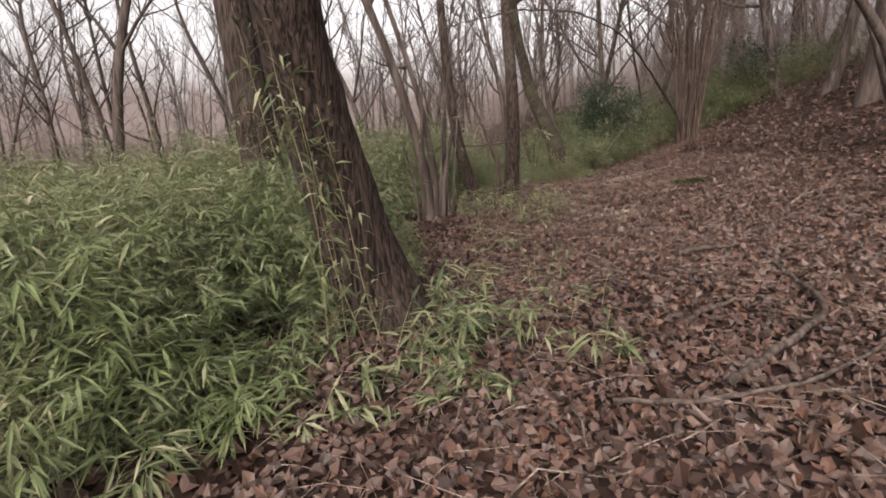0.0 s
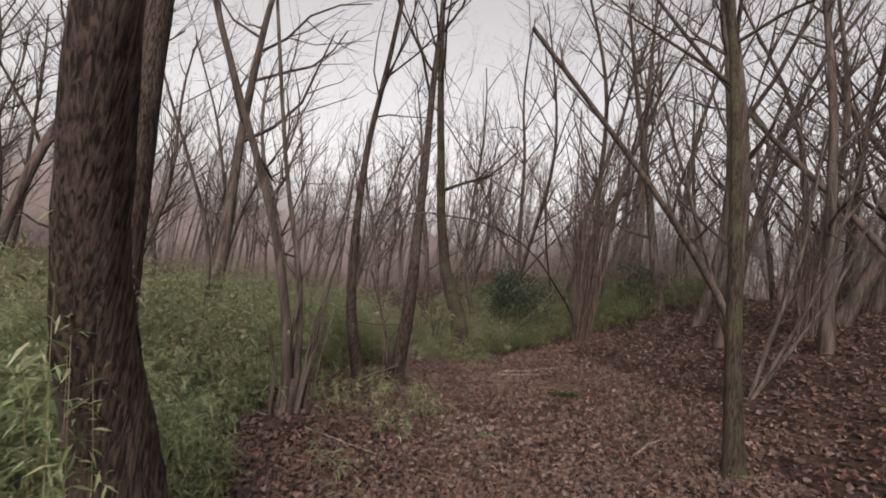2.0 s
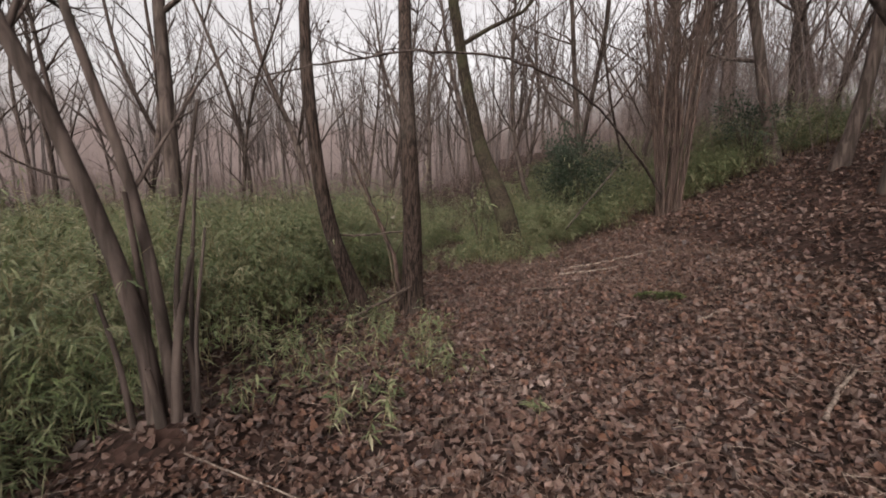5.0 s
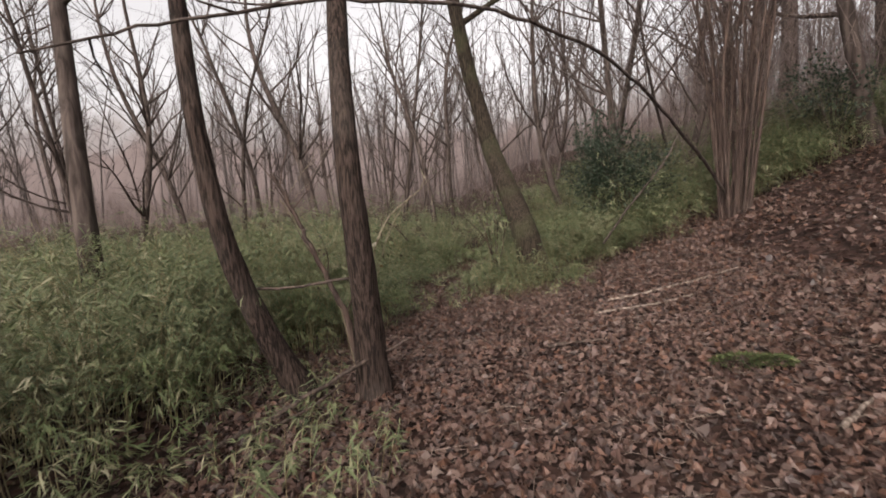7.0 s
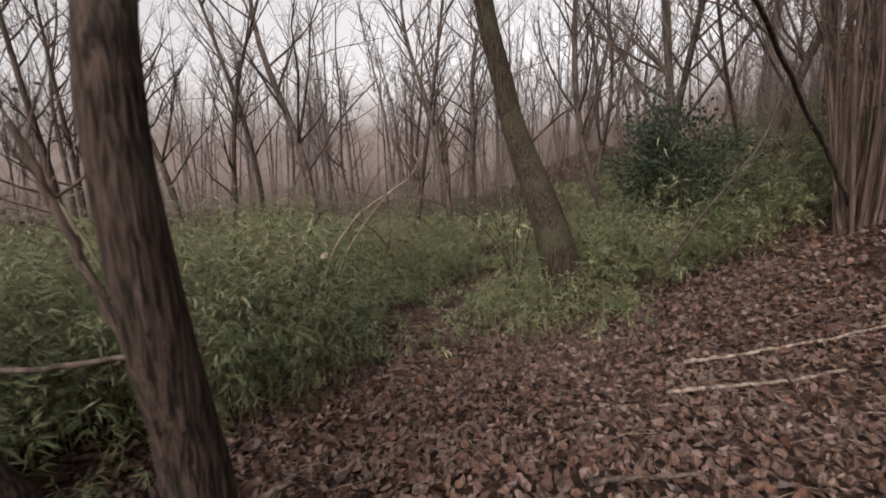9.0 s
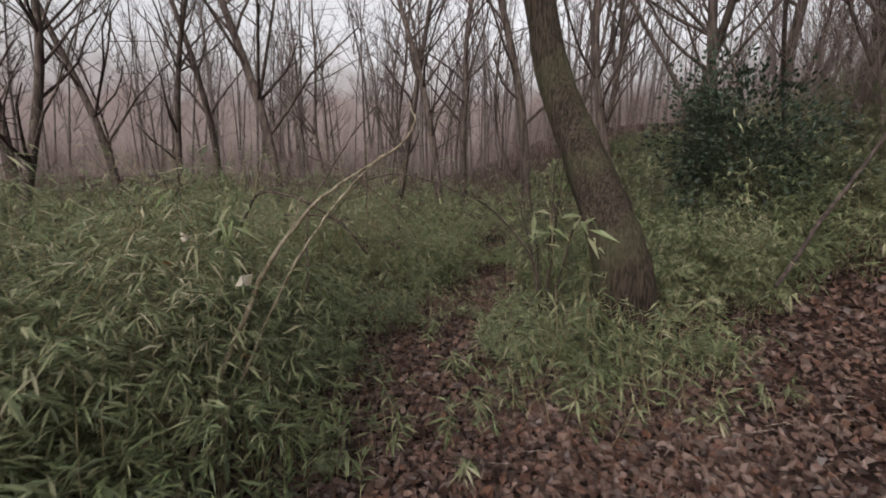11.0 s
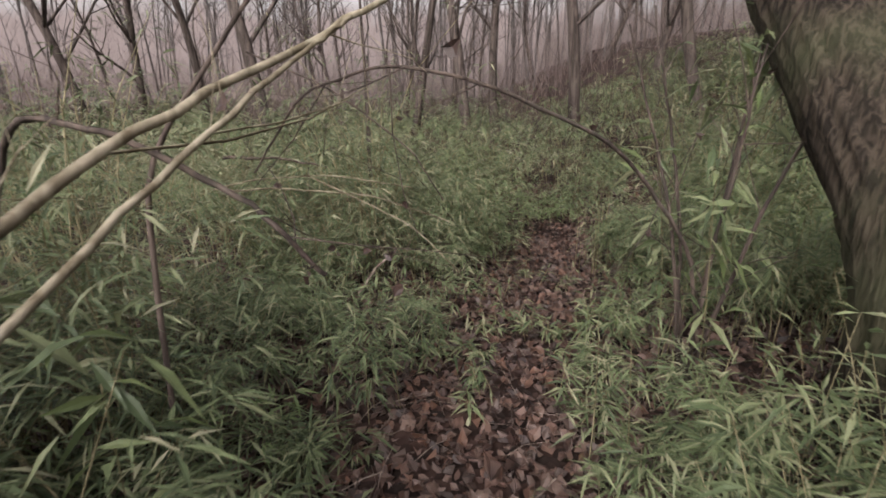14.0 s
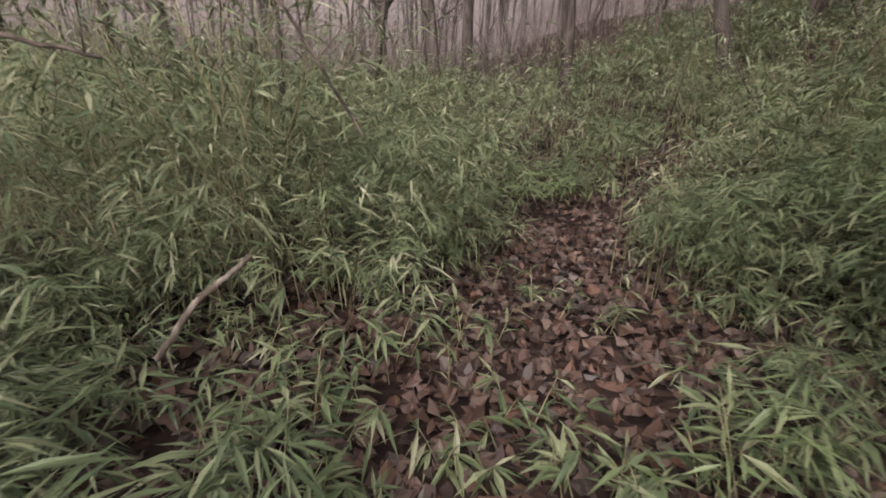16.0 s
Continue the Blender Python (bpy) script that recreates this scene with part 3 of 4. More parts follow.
g = np.random.default_rng(23)
stocks = [stock(100 + k, g.uniform(10, 16), g.uniform(0.06, 0.17), g.uniform(0.03, 0.18)) for k in range(10)]
seeds = [(-9.3, 16.0), (-6.5, 17.6), (-4.2, 19.5), (-1.3, 19.0), (0.8, 21.0), (2.2, 19.6), (4.3, 21.5), (6.2, 19.4), (8.6, 20.6), (-9.0, 9.5), (-7.0, 12.4), (13.0, 11.5), (12.6, 15.2), (14.5, 8.5), (12.4, 5.5), (10.0, 17.5), (9.4, 9.6), (10.2, 11.6), (11.2, 6.6), (10.6, 13.8), (9.2, 15.0), (11.8, 9.2), (13.6, 6.8), (8.6, 16.8), (9.8, 7.6), (12.2, 12.6), (14.0, 10.2), (7.4, 18.0), (12.8, 4.4), (15.2, 5.6), (16.0, 9.0), (15.4, 12.2), (11.4, 4.2), (13.2, 8.2), (17.2, 7.0), (14.8, 14.0), (13.4, 17.0), (16.6, 15.4)]
while len(seeds) < 135:
    r, a = 16 + 36 * g.uniform() ** 0.8, radians(g.uniform(-75, 80))
    x, y = 2.5 + r * math.sin(a), 3 + r * math.cos(a)
    if (a > -0.4 or g.uniform() < 0.5) and not in_open(x, y) and min(math.hypot(x - p, y - q) for p, q in seeds) > 0.9:
        seeds.append((x, y))
for k in range(26):
    a = radians(g.uniform(95, 265))
    r = g.uniform(9, 26)
    seeds.append((2 + r * math.sin(a), 1 + r * math.cos(a)))
for k, (x, y) in enumerate(seeds):
    s = g.uniform(0.75, 1.25)
    m = pose(x, y, float(height(x, y)), g.normal(0, 4), g.normal(0, 4), g.uniform(0, 360)) @ Matrix.Scale(s, 4)
    if k < len(stocks):
        stocks[k].matrix_basis = m
    else:
        ob = copy_thing(stocks[k % len(stocks)], m)
        ob.matrix_basis = m

# far woods and brush, uncountable
g = np.random.default_rng(29)
far = Tubes()
for _ in range(600):
    r, a = g.uniform(38, 58), radians(g.uniform(-80, 85))
    if g.uniform() > (0.4 if a < -0.45 else 0.85) + 0.4 * math.sin(23 * a) * math.sin(9 * a + 1):
        continue
    x, y = 2.5 + r * math.sin(a), 3 + r * math.cos(a)
    z, h, w = float(height(x, y)), g.uniform(9, 17), g.normal(0, 1.7, 2)
    rr = g.uniform(0.03, 0.12)
    top = np.array([x + w[0], y + w[1], z + h])
    far.add([(x, y, z - 0.2), (x + w[0] * 0.3, y + w[1] * 0.3, z + h * 0.5), top], [rr, rr * 0.7, 0.02], 4)
    for _ in range(20):
        f = g.uniform(0.25, 0.95)
        b = np.array([x + w[0] * f, y + w[1] * f, z + h * f])
        e = b + np.array([*g.normal(0, 1.0, 2), g.uniform(0.8, 3.0)])
        far.add([b, (b + e) / 2 + g.normal(0, 0.2, 3), e], [rr * 0.35, rr * 0.22, 0.012], 3)
tagged(new("distant_woods", far.mesh("distant_woods", BARK_HAZED)), "hazy grey-brown bare trees of the distant wood", "woods", kind="stuff")


def brush(name, n, spots, tall, thick, mat, label, seed):
    """Bare saplings and twigs, each a thin three-sided stem with side shoots."""
    g = np.random.default_rng(seed)
    x, y = spots(g, n)
    z = height(x, y)
    k = np.repeat(np.arange(n), 4)
    first = np.tile(np.arange(4), n) == 0
    H = g.uniform(0.4, 1.0, n) * tall
    f = np.where(first, 0, g.uniform(0.2, 0.75, len(k)))
    w = g.normal(0, 0.4, (n, 2)) * H[:, None]
    b = np.stack([x[k] + w[k, 0] * f, y[k] + w[k, 1] * f, z[k] + H[k] * f], 1)
    L = np.where(first, H[k], H[k] * g.uniform(0.25, 0.55, len(k)))
    d = np.where(first[:, None], np.stack([w[k, 0] / H[k], w[k, 1] / H[k], np.ones(len(k))], 1), np.stack([g.normal(0, 0.8, len(k)), g.normal(0, 0.8, len(k)), np.ones(len(k))], 1))
    e = b + d * L[:, None]
    mid = (b + e) / 2 + g.normal(0, 0.06, (len(k), 3)) * L[:, None]
    r = np.where(first, thick, thick * 0.5) * g.uniform(0.6, 1.3, len(k))
    off = np.array([(1, 0, 0), (-0.5, 0.87, 0), (-0.5, -0.87, 0)])
    P = np.stack([b, mid, e], 1)
    R = r[:, None] * np.array([1, 0.7, 0.25])[None]
    V = (P[:, :, None] + R[:, :, None, None] * off[None, None]).reshape(-1, 3)
    i = np.arange(len(k))[:, None, None] * 9 + np.arange(2)[None, :, None] * 3
    j = np.arange(3)[None, None]
    Q = np.stack([i + j, i + (j + 1) % 3, i + 3 + (j + 1) % 3, i + 3 + j], -1).reshape(-1, 4)
    return tagged(new(name, mesh_np(name, V, Q, None, mat)), label, "brush", kind="stuff")


def ring(r0, r1, a0, a1):
    def f(g, n):
        r, a = np.sqrt(g.uniform(r0 ** 2, r1 ** 2, n)), np.radians(g.uniform(a0, a1, n))
        return 2.5 + r * np.sin(a), 3 + r * np.cos(a)
    return f


brush("brush", 3200, ring(30, 57, -75, 85), 4.6, 0.0105, BRUSH_HAZED, "reddish brown bare brushwood between the trees", 41)
brush("brush", 260, ring(30, 56, -60, 60), 9.0, 0.012, BRUSH_HAZED, "tall thin bare poles between the far trees", 45)
brush("brush", 3400, ring(26, 57, -75, 40), 3.4, 0.012, BRUSH_HAZED, "low reddish brown bare brushwood", 44)
brush("brush", 1300, ring(13, 26, 22, 85), 4.6, 0.011, BRUSH_HAZED, "thin bare saplings on the bank", 42)
brush("brush", 500, ring(13, 26, -70, 20), 2.6, 0.007, BARK_FAR, "thin bare saplings among the bamboo", 43)


# ---------------------------------------------------------------- fallen leaves
def scatter(n, box, g):
    return g.uniform(box[0], box[1], n), g.uniform(box[2], box[3], n)


g = np.random.default_rng(51)
V, Q, count = [], [], 0
for n, box, lo, hi in ((29000, (0.2, 6.0, 1.2, 5.0), 0.026, 0.068), (3000, (-1.5, 0.2, 1.0, 5.0), 0.035, 0.085), (5000, (-1.5, 6.0, -1.5, 1.2), 0.035, 0.085), (33000, (1.0, 7.0, 5.0, 12.0), 0.03, 0.085), (13000, (1.2, 4.4, 10.2, 15.6), 0.03, 0.08), (3500, (-0.6, 1.2, 11.0, 15.6), 0.03, 0.08), (4000, (1.8, 5.4, 15.0, 18.5), 0.035, 0.08), (4500, (4.2, 8.4, 12.0, 15.0), 0.05, 0.1), (11500, (6.0, 15.0, 2.0, 14.5), 0.06, 0.12), (2500, (-2, 1.0, 5.0, 11.0), 0.05, 0.1)):
    x, y = scatter(n, box, g)
    a, q = broad_leaves(x, y, height(x, y) + g.uniform(0.004, 0.035, n), g.uniform(lo, hi, n), 0.42, g)
    V.append(a)
    Q.append(q + count)
    count += len(a)
tagged(new("leaf_litter", mesh_np("leaf_litter", np.concatenate(V), np.concatenate(Q), None, LITTER, False)), "deep layer of curled brown fallen leaves", "leaf litter", kind="stuff")


# hazy far edge of the wood, painted on a glowing ring beyond the last trees
def haze():
    m = bpy.data.materials.new("hazy_distance")
    m.use_nodes = True
    n, l = m.node_tree.nodes, m.node_tree.links
    n.remove(n["Principled BSDF"])
    tc = n.new("ShaderNodeTexCoord")
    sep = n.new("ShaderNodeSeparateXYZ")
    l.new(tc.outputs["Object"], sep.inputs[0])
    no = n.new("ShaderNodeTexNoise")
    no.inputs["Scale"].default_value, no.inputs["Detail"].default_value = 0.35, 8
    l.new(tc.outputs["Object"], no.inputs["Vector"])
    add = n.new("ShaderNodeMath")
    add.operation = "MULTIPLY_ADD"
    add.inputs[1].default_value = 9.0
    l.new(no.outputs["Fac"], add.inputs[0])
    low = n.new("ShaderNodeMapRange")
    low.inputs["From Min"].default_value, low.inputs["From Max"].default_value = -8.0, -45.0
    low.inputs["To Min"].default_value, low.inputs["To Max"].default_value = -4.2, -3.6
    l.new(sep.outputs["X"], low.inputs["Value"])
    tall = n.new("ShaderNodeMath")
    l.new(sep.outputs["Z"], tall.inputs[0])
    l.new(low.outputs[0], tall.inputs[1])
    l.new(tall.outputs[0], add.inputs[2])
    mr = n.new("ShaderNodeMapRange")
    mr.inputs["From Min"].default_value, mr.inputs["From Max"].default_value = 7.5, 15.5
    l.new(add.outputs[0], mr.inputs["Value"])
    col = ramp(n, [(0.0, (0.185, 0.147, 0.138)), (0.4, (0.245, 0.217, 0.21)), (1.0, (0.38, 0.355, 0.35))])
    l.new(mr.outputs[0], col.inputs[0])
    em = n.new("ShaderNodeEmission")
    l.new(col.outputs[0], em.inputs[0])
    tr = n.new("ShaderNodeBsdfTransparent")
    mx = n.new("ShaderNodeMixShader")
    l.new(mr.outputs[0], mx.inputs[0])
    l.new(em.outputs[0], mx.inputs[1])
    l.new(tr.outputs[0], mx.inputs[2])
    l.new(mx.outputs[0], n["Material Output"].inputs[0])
    return m


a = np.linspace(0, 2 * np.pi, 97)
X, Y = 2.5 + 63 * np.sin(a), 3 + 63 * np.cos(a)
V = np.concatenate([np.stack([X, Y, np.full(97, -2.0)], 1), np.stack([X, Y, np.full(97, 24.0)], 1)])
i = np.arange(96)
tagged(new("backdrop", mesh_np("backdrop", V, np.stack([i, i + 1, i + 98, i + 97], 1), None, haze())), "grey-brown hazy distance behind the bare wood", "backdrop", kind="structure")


# ---------------------------------------------------------------- evergreen bush
def evergreen(place, r, tall, n, seed, label):
    g = np.random.default_rng(seed)
    root = tagged(new("evergreen_bush"), label, "bush")
    root.location = spot(*place)
    c = g.normal(0, 1, (34, 3))
    c /= np.linalg.norm(c, axis=1)[:, None]
    c = c * g.uniform(0.35, 1.1, 34)[:, None] * np.array([r, r, tall * 0.42]) + np.array([0, 0, tall * 0.58]) + np.where(g.uniform(0, 1, 34) < 0.4, 1, 0)[:, None] * np.array([-0.35 * r, 0, 0.14 * tall])
    for p in c:
        st = Tubes().add(bend([(0, 0, -0.1), p * np.array([0.3, 0.3, 0.55]), p], 7), np.linspace(0.013, 0.003, 7), 5)
        part("stem", st.mesh("stem", DEAD_DARK), root)
    k = g.integers(0, 34, n)
    at = c[k] + g.normal(0, 0.15, (n, 3)) * np.array([r, r, tall * 0.4]) * 1.2
    way = at - np.array([0, 0, tall * 0.5]) + g.normal(0, 0.4, (n, 3))
    L = g.uniform(0.05, 0.1, n)
    LV, LQ = leaf_cloud(at, way, g.normal(0, 0.5, (n, 3)) + np.array([0, 0, 1]), L, L * 0.55, 0.15, 0.15)
    part("foliage", mesh_np("foliage", LV, LQ, None, HOLLY, False), root, "glossy dark evergreen leaves")
    return root


evergreen((6.55, 15.2), 0.85, 2.1, 4600, 61, "dark glossy evergreen bush above the bamboo")
evergreen((6.2, 15.9), 0.6, 2.7, 1900, 62, "dark glossy evergreen bush above the bamboo")
evergreen((10.2, 14.2), 0.9, 1.5, 1500, 63, "low dark evergreen bush on the bank")


# ---------------------------------------------------------------- tufts and sprays of bamboo
def tuft(place, n, tall, size, seed, label="small tuft of green bamboo leaves growing through fallen leaves", mat=None):
    g = np.random.default_rng(seed)
    root = tagged(new("bamboo_tuft"), label, "bamboo tuft", "bamboo tufts by the path")
    root.location = spot(*place)
    at, way = [], []
    for _ in range(n):
        a, h = g.uniform(0, 6.28), tall * g.uniform(0.5, 1.1)
        o = np.array([*g.normal(0, 0.05 + 0.14 * tall, 2), -0.02])
        tip = o + np.array([np.cos(a) * h * 0.4, np.sin(a) * h * 0.4, h])
        line = bend([o, (o + tip) / 2 + (0, 0, 0.08 * h), tip], 6)
        part("culm", Tubes().add(line, np.linspace(0.003, 0.0012, 6), 3).mesh("culm", CULM), root)
        for _ in range(11):
            q = line[int(g.integers(2, 6))]
            b = a + g.normal(0, 1.2)
            at.append(q)
            way.append((np.cos(b), np.sin(b), g.normal(0.0, 0.4)))
    L = g.uniform(0.6, 1.15, len(at)) * size
    LV, LQ = leaf_cloud(np.array(at), np.array(way), g.normal(0, 0.3, (len(at), 3)) + np.array([0, 0, 1]), L, L * g.uniform(0.12, 0.18, len(L)), 0.2, g.uniform(0.05, 0.45, len(L))[:, None])
    tagged(part("foliage", mesh_np("foliage", LV, LQ, None, mat or BAMBOO, False), root), kind="stuff")
    return root


for k, (p, n, h, sz) in enumerate([((1.54, 2.13), 5, 0.26, 0.14), ((0.79, 1.77), 4, 0.13, 0.11), ((0.51, 1.71), 4, 0.12, 0.11), ((1.06, 1.89), 5, 0.13, 0.11), ((0.58, 2.10), 6, 0.14, 0.14), ((1.21, 2.35), 6, 0.26, 0.12),
                                  ((1.58, 2.79), 5, 0.24, 0.11), ((0.83, 2.25), 5, 0.13, 0.14), ((0.99, 2.55), 8, 0.22, 0.13), ((1.53, 3.40), 5, 0.30, 0.11), ((1.14, 3.05), 5, 0.34, 0.11), ((1.35, 4.20), 6, 0.40, 0.12), ((0.89, 2.00), 5, 0.12, 0.14),
                                  ((0.79, 2.80), 9, 0.33, 0.14), ((0.96, 2.37), 9, 0.30, 0.13), ((0.84, 2.25), 7, 0.27, 0.13), ((0.36, 2.35), 7, 0.24, 0.13), ((1.20, 5.60), 7, 0.40, 0.12), ((2.53, 6.20), 10, 0.36, 0.11), ((2.30, 6.35), 9, 0.40, 0.11), ((1.95, 5.60), 10, 0.36, 0.12), ((2.10, 5.90), 6, 0.25, 0.11), ((3.10, 5.60), 4, 0.12, 0.1),
                                  ((1.78, 6.65), 8, 0.45, 0.12), ((2.30, 6.95), 8, 0.50, 0.11), ((1.60, 6.10), 8, 0.40, 0.12), ((1.35, 6.30), 9, 0.50, 0.12), ((2.45, 7.30), 5, 0.30, 0.1), ((1.90, 7.20), 6, 0.40, 0.11),
                                  ((3.48, 11.26), 11, 0.75, 0.11), ((3.72, 11.25), 11, 0.75, 0.11), ((3.58, 11.07), 8, 0.38, 0.11), ((3.97, 11.35), 10, 0.65, 0.11), ((3.35, 11.41), 10, 0.75, 0.11), ((4.74, 11.42), 4, 0.30, 0.1), ((4.60, 11.91), 5, 0.35, 0.1), ((4.15, 11.29), 5, 0.30, 0.1), ((2.45, 10.97), 8, 0.34, 0.11), ((2.82, 10.84), 5, 0.22, 0.1), ((2.19, 10.71), 6, 0.40, 0.12), ((2.95, 11.21), 7, 0.35, 0.11),
                                  ((2.33, 11.75), 6, 0.22, 0.1), ((2.77, 11.80), 7, 0.25, 0.11), ((2.35, 12.89), 8, 0.24, 0.1), ((2.57, 12.68), 5, 0.20, 0.11), ((2.99, 12.64), 7, 0.30, 0.12), ((2.27, 13.57), 7, 0.28, 0.1), ((2.70, 13.53), 5, 0.20, 0.1), ((3.20, 13.29), 7, 0.30, 0.11), ((2.59, 13.92), 6, 0.22, 0.1), ((3.09, 14.16), 4, 0.20, 0.1), ((2.13, 13.11), 7, 0.30, 0.11)]):
    tuft(p, n, h, sz, 300 + k)


def stick(name, pts, r0, r1, mat, label, category="stick", twigs=0, seed=0, sides=8, group=""):
    """A branch or dead stick through the points, with small side shoots."""
    g = np.random.default_rng(seed)
    base = np.array(pts[0], float)
    line = bend([np.array(p, float) - base for p in pts], 6 * len(pts))
    line[1:-1] += g.normal(0, 0.25 * r0, line[1:-1].shape)
    root = tagged(new(name), label, category, group)
    root.location = base
    part("stem", Tubes().add(line, np.linspace(r0, r1, len(line)), sides, 0.08, 0, seed).mesh("stem", mat), root)
    if twigs:
        for _ in range(twigs):
            t = Tubes()
            k = int(g.integers(len(line) // 4, len(line) - 1))
            limb(t, line[k], (line[k] - line[k - 1]) * 8 + g.normal(0, 0.5, 3), g.uniform(0.2, 0.7), r0 * 0.3, 1, g)
            part("twig", t.mesh("twig", mat), root)
    return root


def lying(name, pts, r, mat, label, seed, twigs=0):
    return stick(name, [(x, y, float(height(x, y)) + r + 0.02 + e) for x, y, e in pts], r, r * 0.6, mat, label, "dead branch", twigs, seed)


lying("fallen_branch", [(1.48, 1.77, 0), (1.75, 1.68, 0.01), (2.18, 1.71, 0.02), (2.56, 1.89, 0), (2.95, 2.1, 0)], 0.011, DEAD_DARK, "thin brown branch lying across the leaves", 71)
lying("fallen_branch", [(1.92, 1.79, 0), (2.26, 1.98, 0.02), (2.66, 2.23, 0.04), (2.84, 2.5, 0.03), (3.0, 2.95, 0.02), (3.18, 3.39, 0)], 0.018, DEAD_DARK, "crooked dark wet branch lying on leaves", 72, 2)
lying("fallen_branch", [(2.04, 2.4, 0), (2.3, 2.54, 0.01), (2.53, 2.64, 0)], 0.016, DEAD_DARK, "short dark dead branch on leaves", 73)
lying("fallen_branch", [(2.65, 3.58, 0), (2.9, 3.63, 0.02), (3.12, 3.7, 0)], 0.022, DEAD_DARK, "short thick dark dead branch on leaves", 74)
lying("fallen_branch", [(3.22, 3.47, 0), (3.5, 3.6, 0.02), (3.77, 3.73, 0)], 0.015, DEAD_DARK, "dark dead branch lying on leaves", 75)
lying("fallen_branch", [(4.45, 9.95, 0), (4.8, 9.97, 0.01), (5.2, 9.98, 0), (5.6, 10.02, 0)], 0.018, DEAD, "straight pale dead branch with a broken end on leaves", 76)
lying("fallen_branch", [(4.76, 10.5, 0), (5.2, 10.52, 0.01), (5.8, 10.52, 0), (6.4, 10.56, 0)], 0.018, DEAD, "straight pale dead branch lying on leaves", 77)
lying("fallen_branch", [(3.74, 8.91, 0), (4.0, 8.96, 0.0), (4.32, 9.0, 0)], 0.016, DEAD_DARK, "short grey stick half buried in leaves", 78)
lying("fallen_branch", [(4.7, 5.2, 0), (5.05, 5.5, 0.02), (5.42, 5.78, 0)], 0.016, DEAD, "pale forked stick lying on leaves", 79, 2)
lying("fallen_branch", [(5.03, 7.12, 0), (5.43, 7.4, 0)], 0.02, DEAD, "short pale broken stick on leaves", 80)
lying("fallen_branch", [(0.5, 5.35, 0.05), (1.2, 5.0, 0.01), (1.84, 4.73, 0)], 0.007, DEAD, "long thin dry stem lying on leaves", 81)
stick("fallen_branch", [(1.2, 7.55, -0.02), (1.62, 7.8, 0.12), (2.05, 8.02, 0.3), (2.5, 8.4, 0.42)], 0.02, 0.013, DEAD_DARK, "dark branch propped against the tree foot", "dead branch", 2, 82)
stick("fallen_branch", [(1.4, 7.6, 0.0), (1.8, 7.8, 0.12), (2.08, 8.1, 0.24)], 0.012, 0.008, DEAD_DARK, "thin branch propped against the tree foot", "dead branch", 1, 83)
stick("dead_sapling", [(2.06, 8.5, -0.1), (2.0, 8.45, 0.6), (1.83, 8.4, 1.05), (1.66, 8.4, 1.5), (1.5, 8.4, 1.85)], 0.03, 0.014, BARK_RED, "leaning dead sapling with peeling reddish bark", "dead sapling", 7, 84)
stick("dead_sapling", [(2.0, 8.6, -0.05), (1.92, 8.55, 0.7), (1.7, 8.5, 1.3), (1.5, 8.5, 1.65)], 0.01, 0.005, BARK_PALE, "thin pale dead stem", "dead sapling", 8, 85)
stick("branch", [(1.30, 8.15, 0.97), (1.7, 8.18, 0.96), (2.12, 8.25, 1.0)], 0.012, 0.01, DEAD_DARK, "thin branch caught between two trunks", "dead branch", 0, 86)
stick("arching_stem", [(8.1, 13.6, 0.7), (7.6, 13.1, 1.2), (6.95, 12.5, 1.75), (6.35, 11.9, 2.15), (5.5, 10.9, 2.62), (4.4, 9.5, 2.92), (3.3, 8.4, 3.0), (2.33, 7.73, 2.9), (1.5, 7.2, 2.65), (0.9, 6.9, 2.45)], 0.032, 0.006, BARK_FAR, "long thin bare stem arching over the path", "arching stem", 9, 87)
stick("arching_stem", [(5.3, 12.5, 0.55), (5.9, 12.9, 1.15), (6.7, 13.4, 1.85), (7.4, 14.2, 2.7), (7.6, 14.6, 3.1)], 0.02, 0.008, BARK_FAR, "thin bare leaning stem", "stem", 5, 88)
stick("leaning_pole", [(1.62, 10.25, -0.05), (1.75, 10.62, 0.6), (1.83, 11.0, 1.02), (1.92, 11.5, 1.28), (2.12, 11.99, 1.47), (2.37, 12.22, 1.66), (2.42, 12.38, 1.82), (2.36, 12.45, 1.96)], 0.015, 0.006, BARK_PALE, "long pale peeled pole leaning over the bamboo", "pole", 3, 89)
stick("leaning_pole", [(1.68, 10.2, -0.05), (1.82, 10.6, 0.5), (1.93, 11.0, 0.96), (2.0, 11.5, 1.22), (2.14, 11.94, 1.46), (2.22, 12.05, 1.54)], 0.010, 0.005, BARK_PALE, "thin pale pole leaning over the bamboo", "pole", 2, 90)
stick("leaning_pole", [(1.76, 11.71, 0.57), (1.74, 11.81, 1.19), (1.99, 12.16, 1.71), (2.20, 12.34, 2.00)], 0.008, 0.004, DEAD_DARK, "thin dark bare stem crossing the poles", "stem", 5, 91)
stick("arching_stem", [(1.15, 11.86, 0.86), (1.39, 11.84, 1.31), (1.67, 11.81, 1.28), (1.97, 11.88, 1.09), (2.12, 11.96, 0.86)], 0.010, 0.007, DEAD_DARK, "bent dark stem arching over bamboo", "stem", 5, 92)
stick("arching_stem", [(3.58, 12.77, 0.09), (3.37, 12.60, 0.76), (3.00, 12.40, 1.18), (2.56, 12.16, 1.38), (2.28, 12.14, 1.43), (2.00, 12.21, 1.35), (1.78, 12.28, 1.09)], 0.009, 0.003, DEAD_DARK, "dark bare stem arching over the trail", "stem", 7, 93)
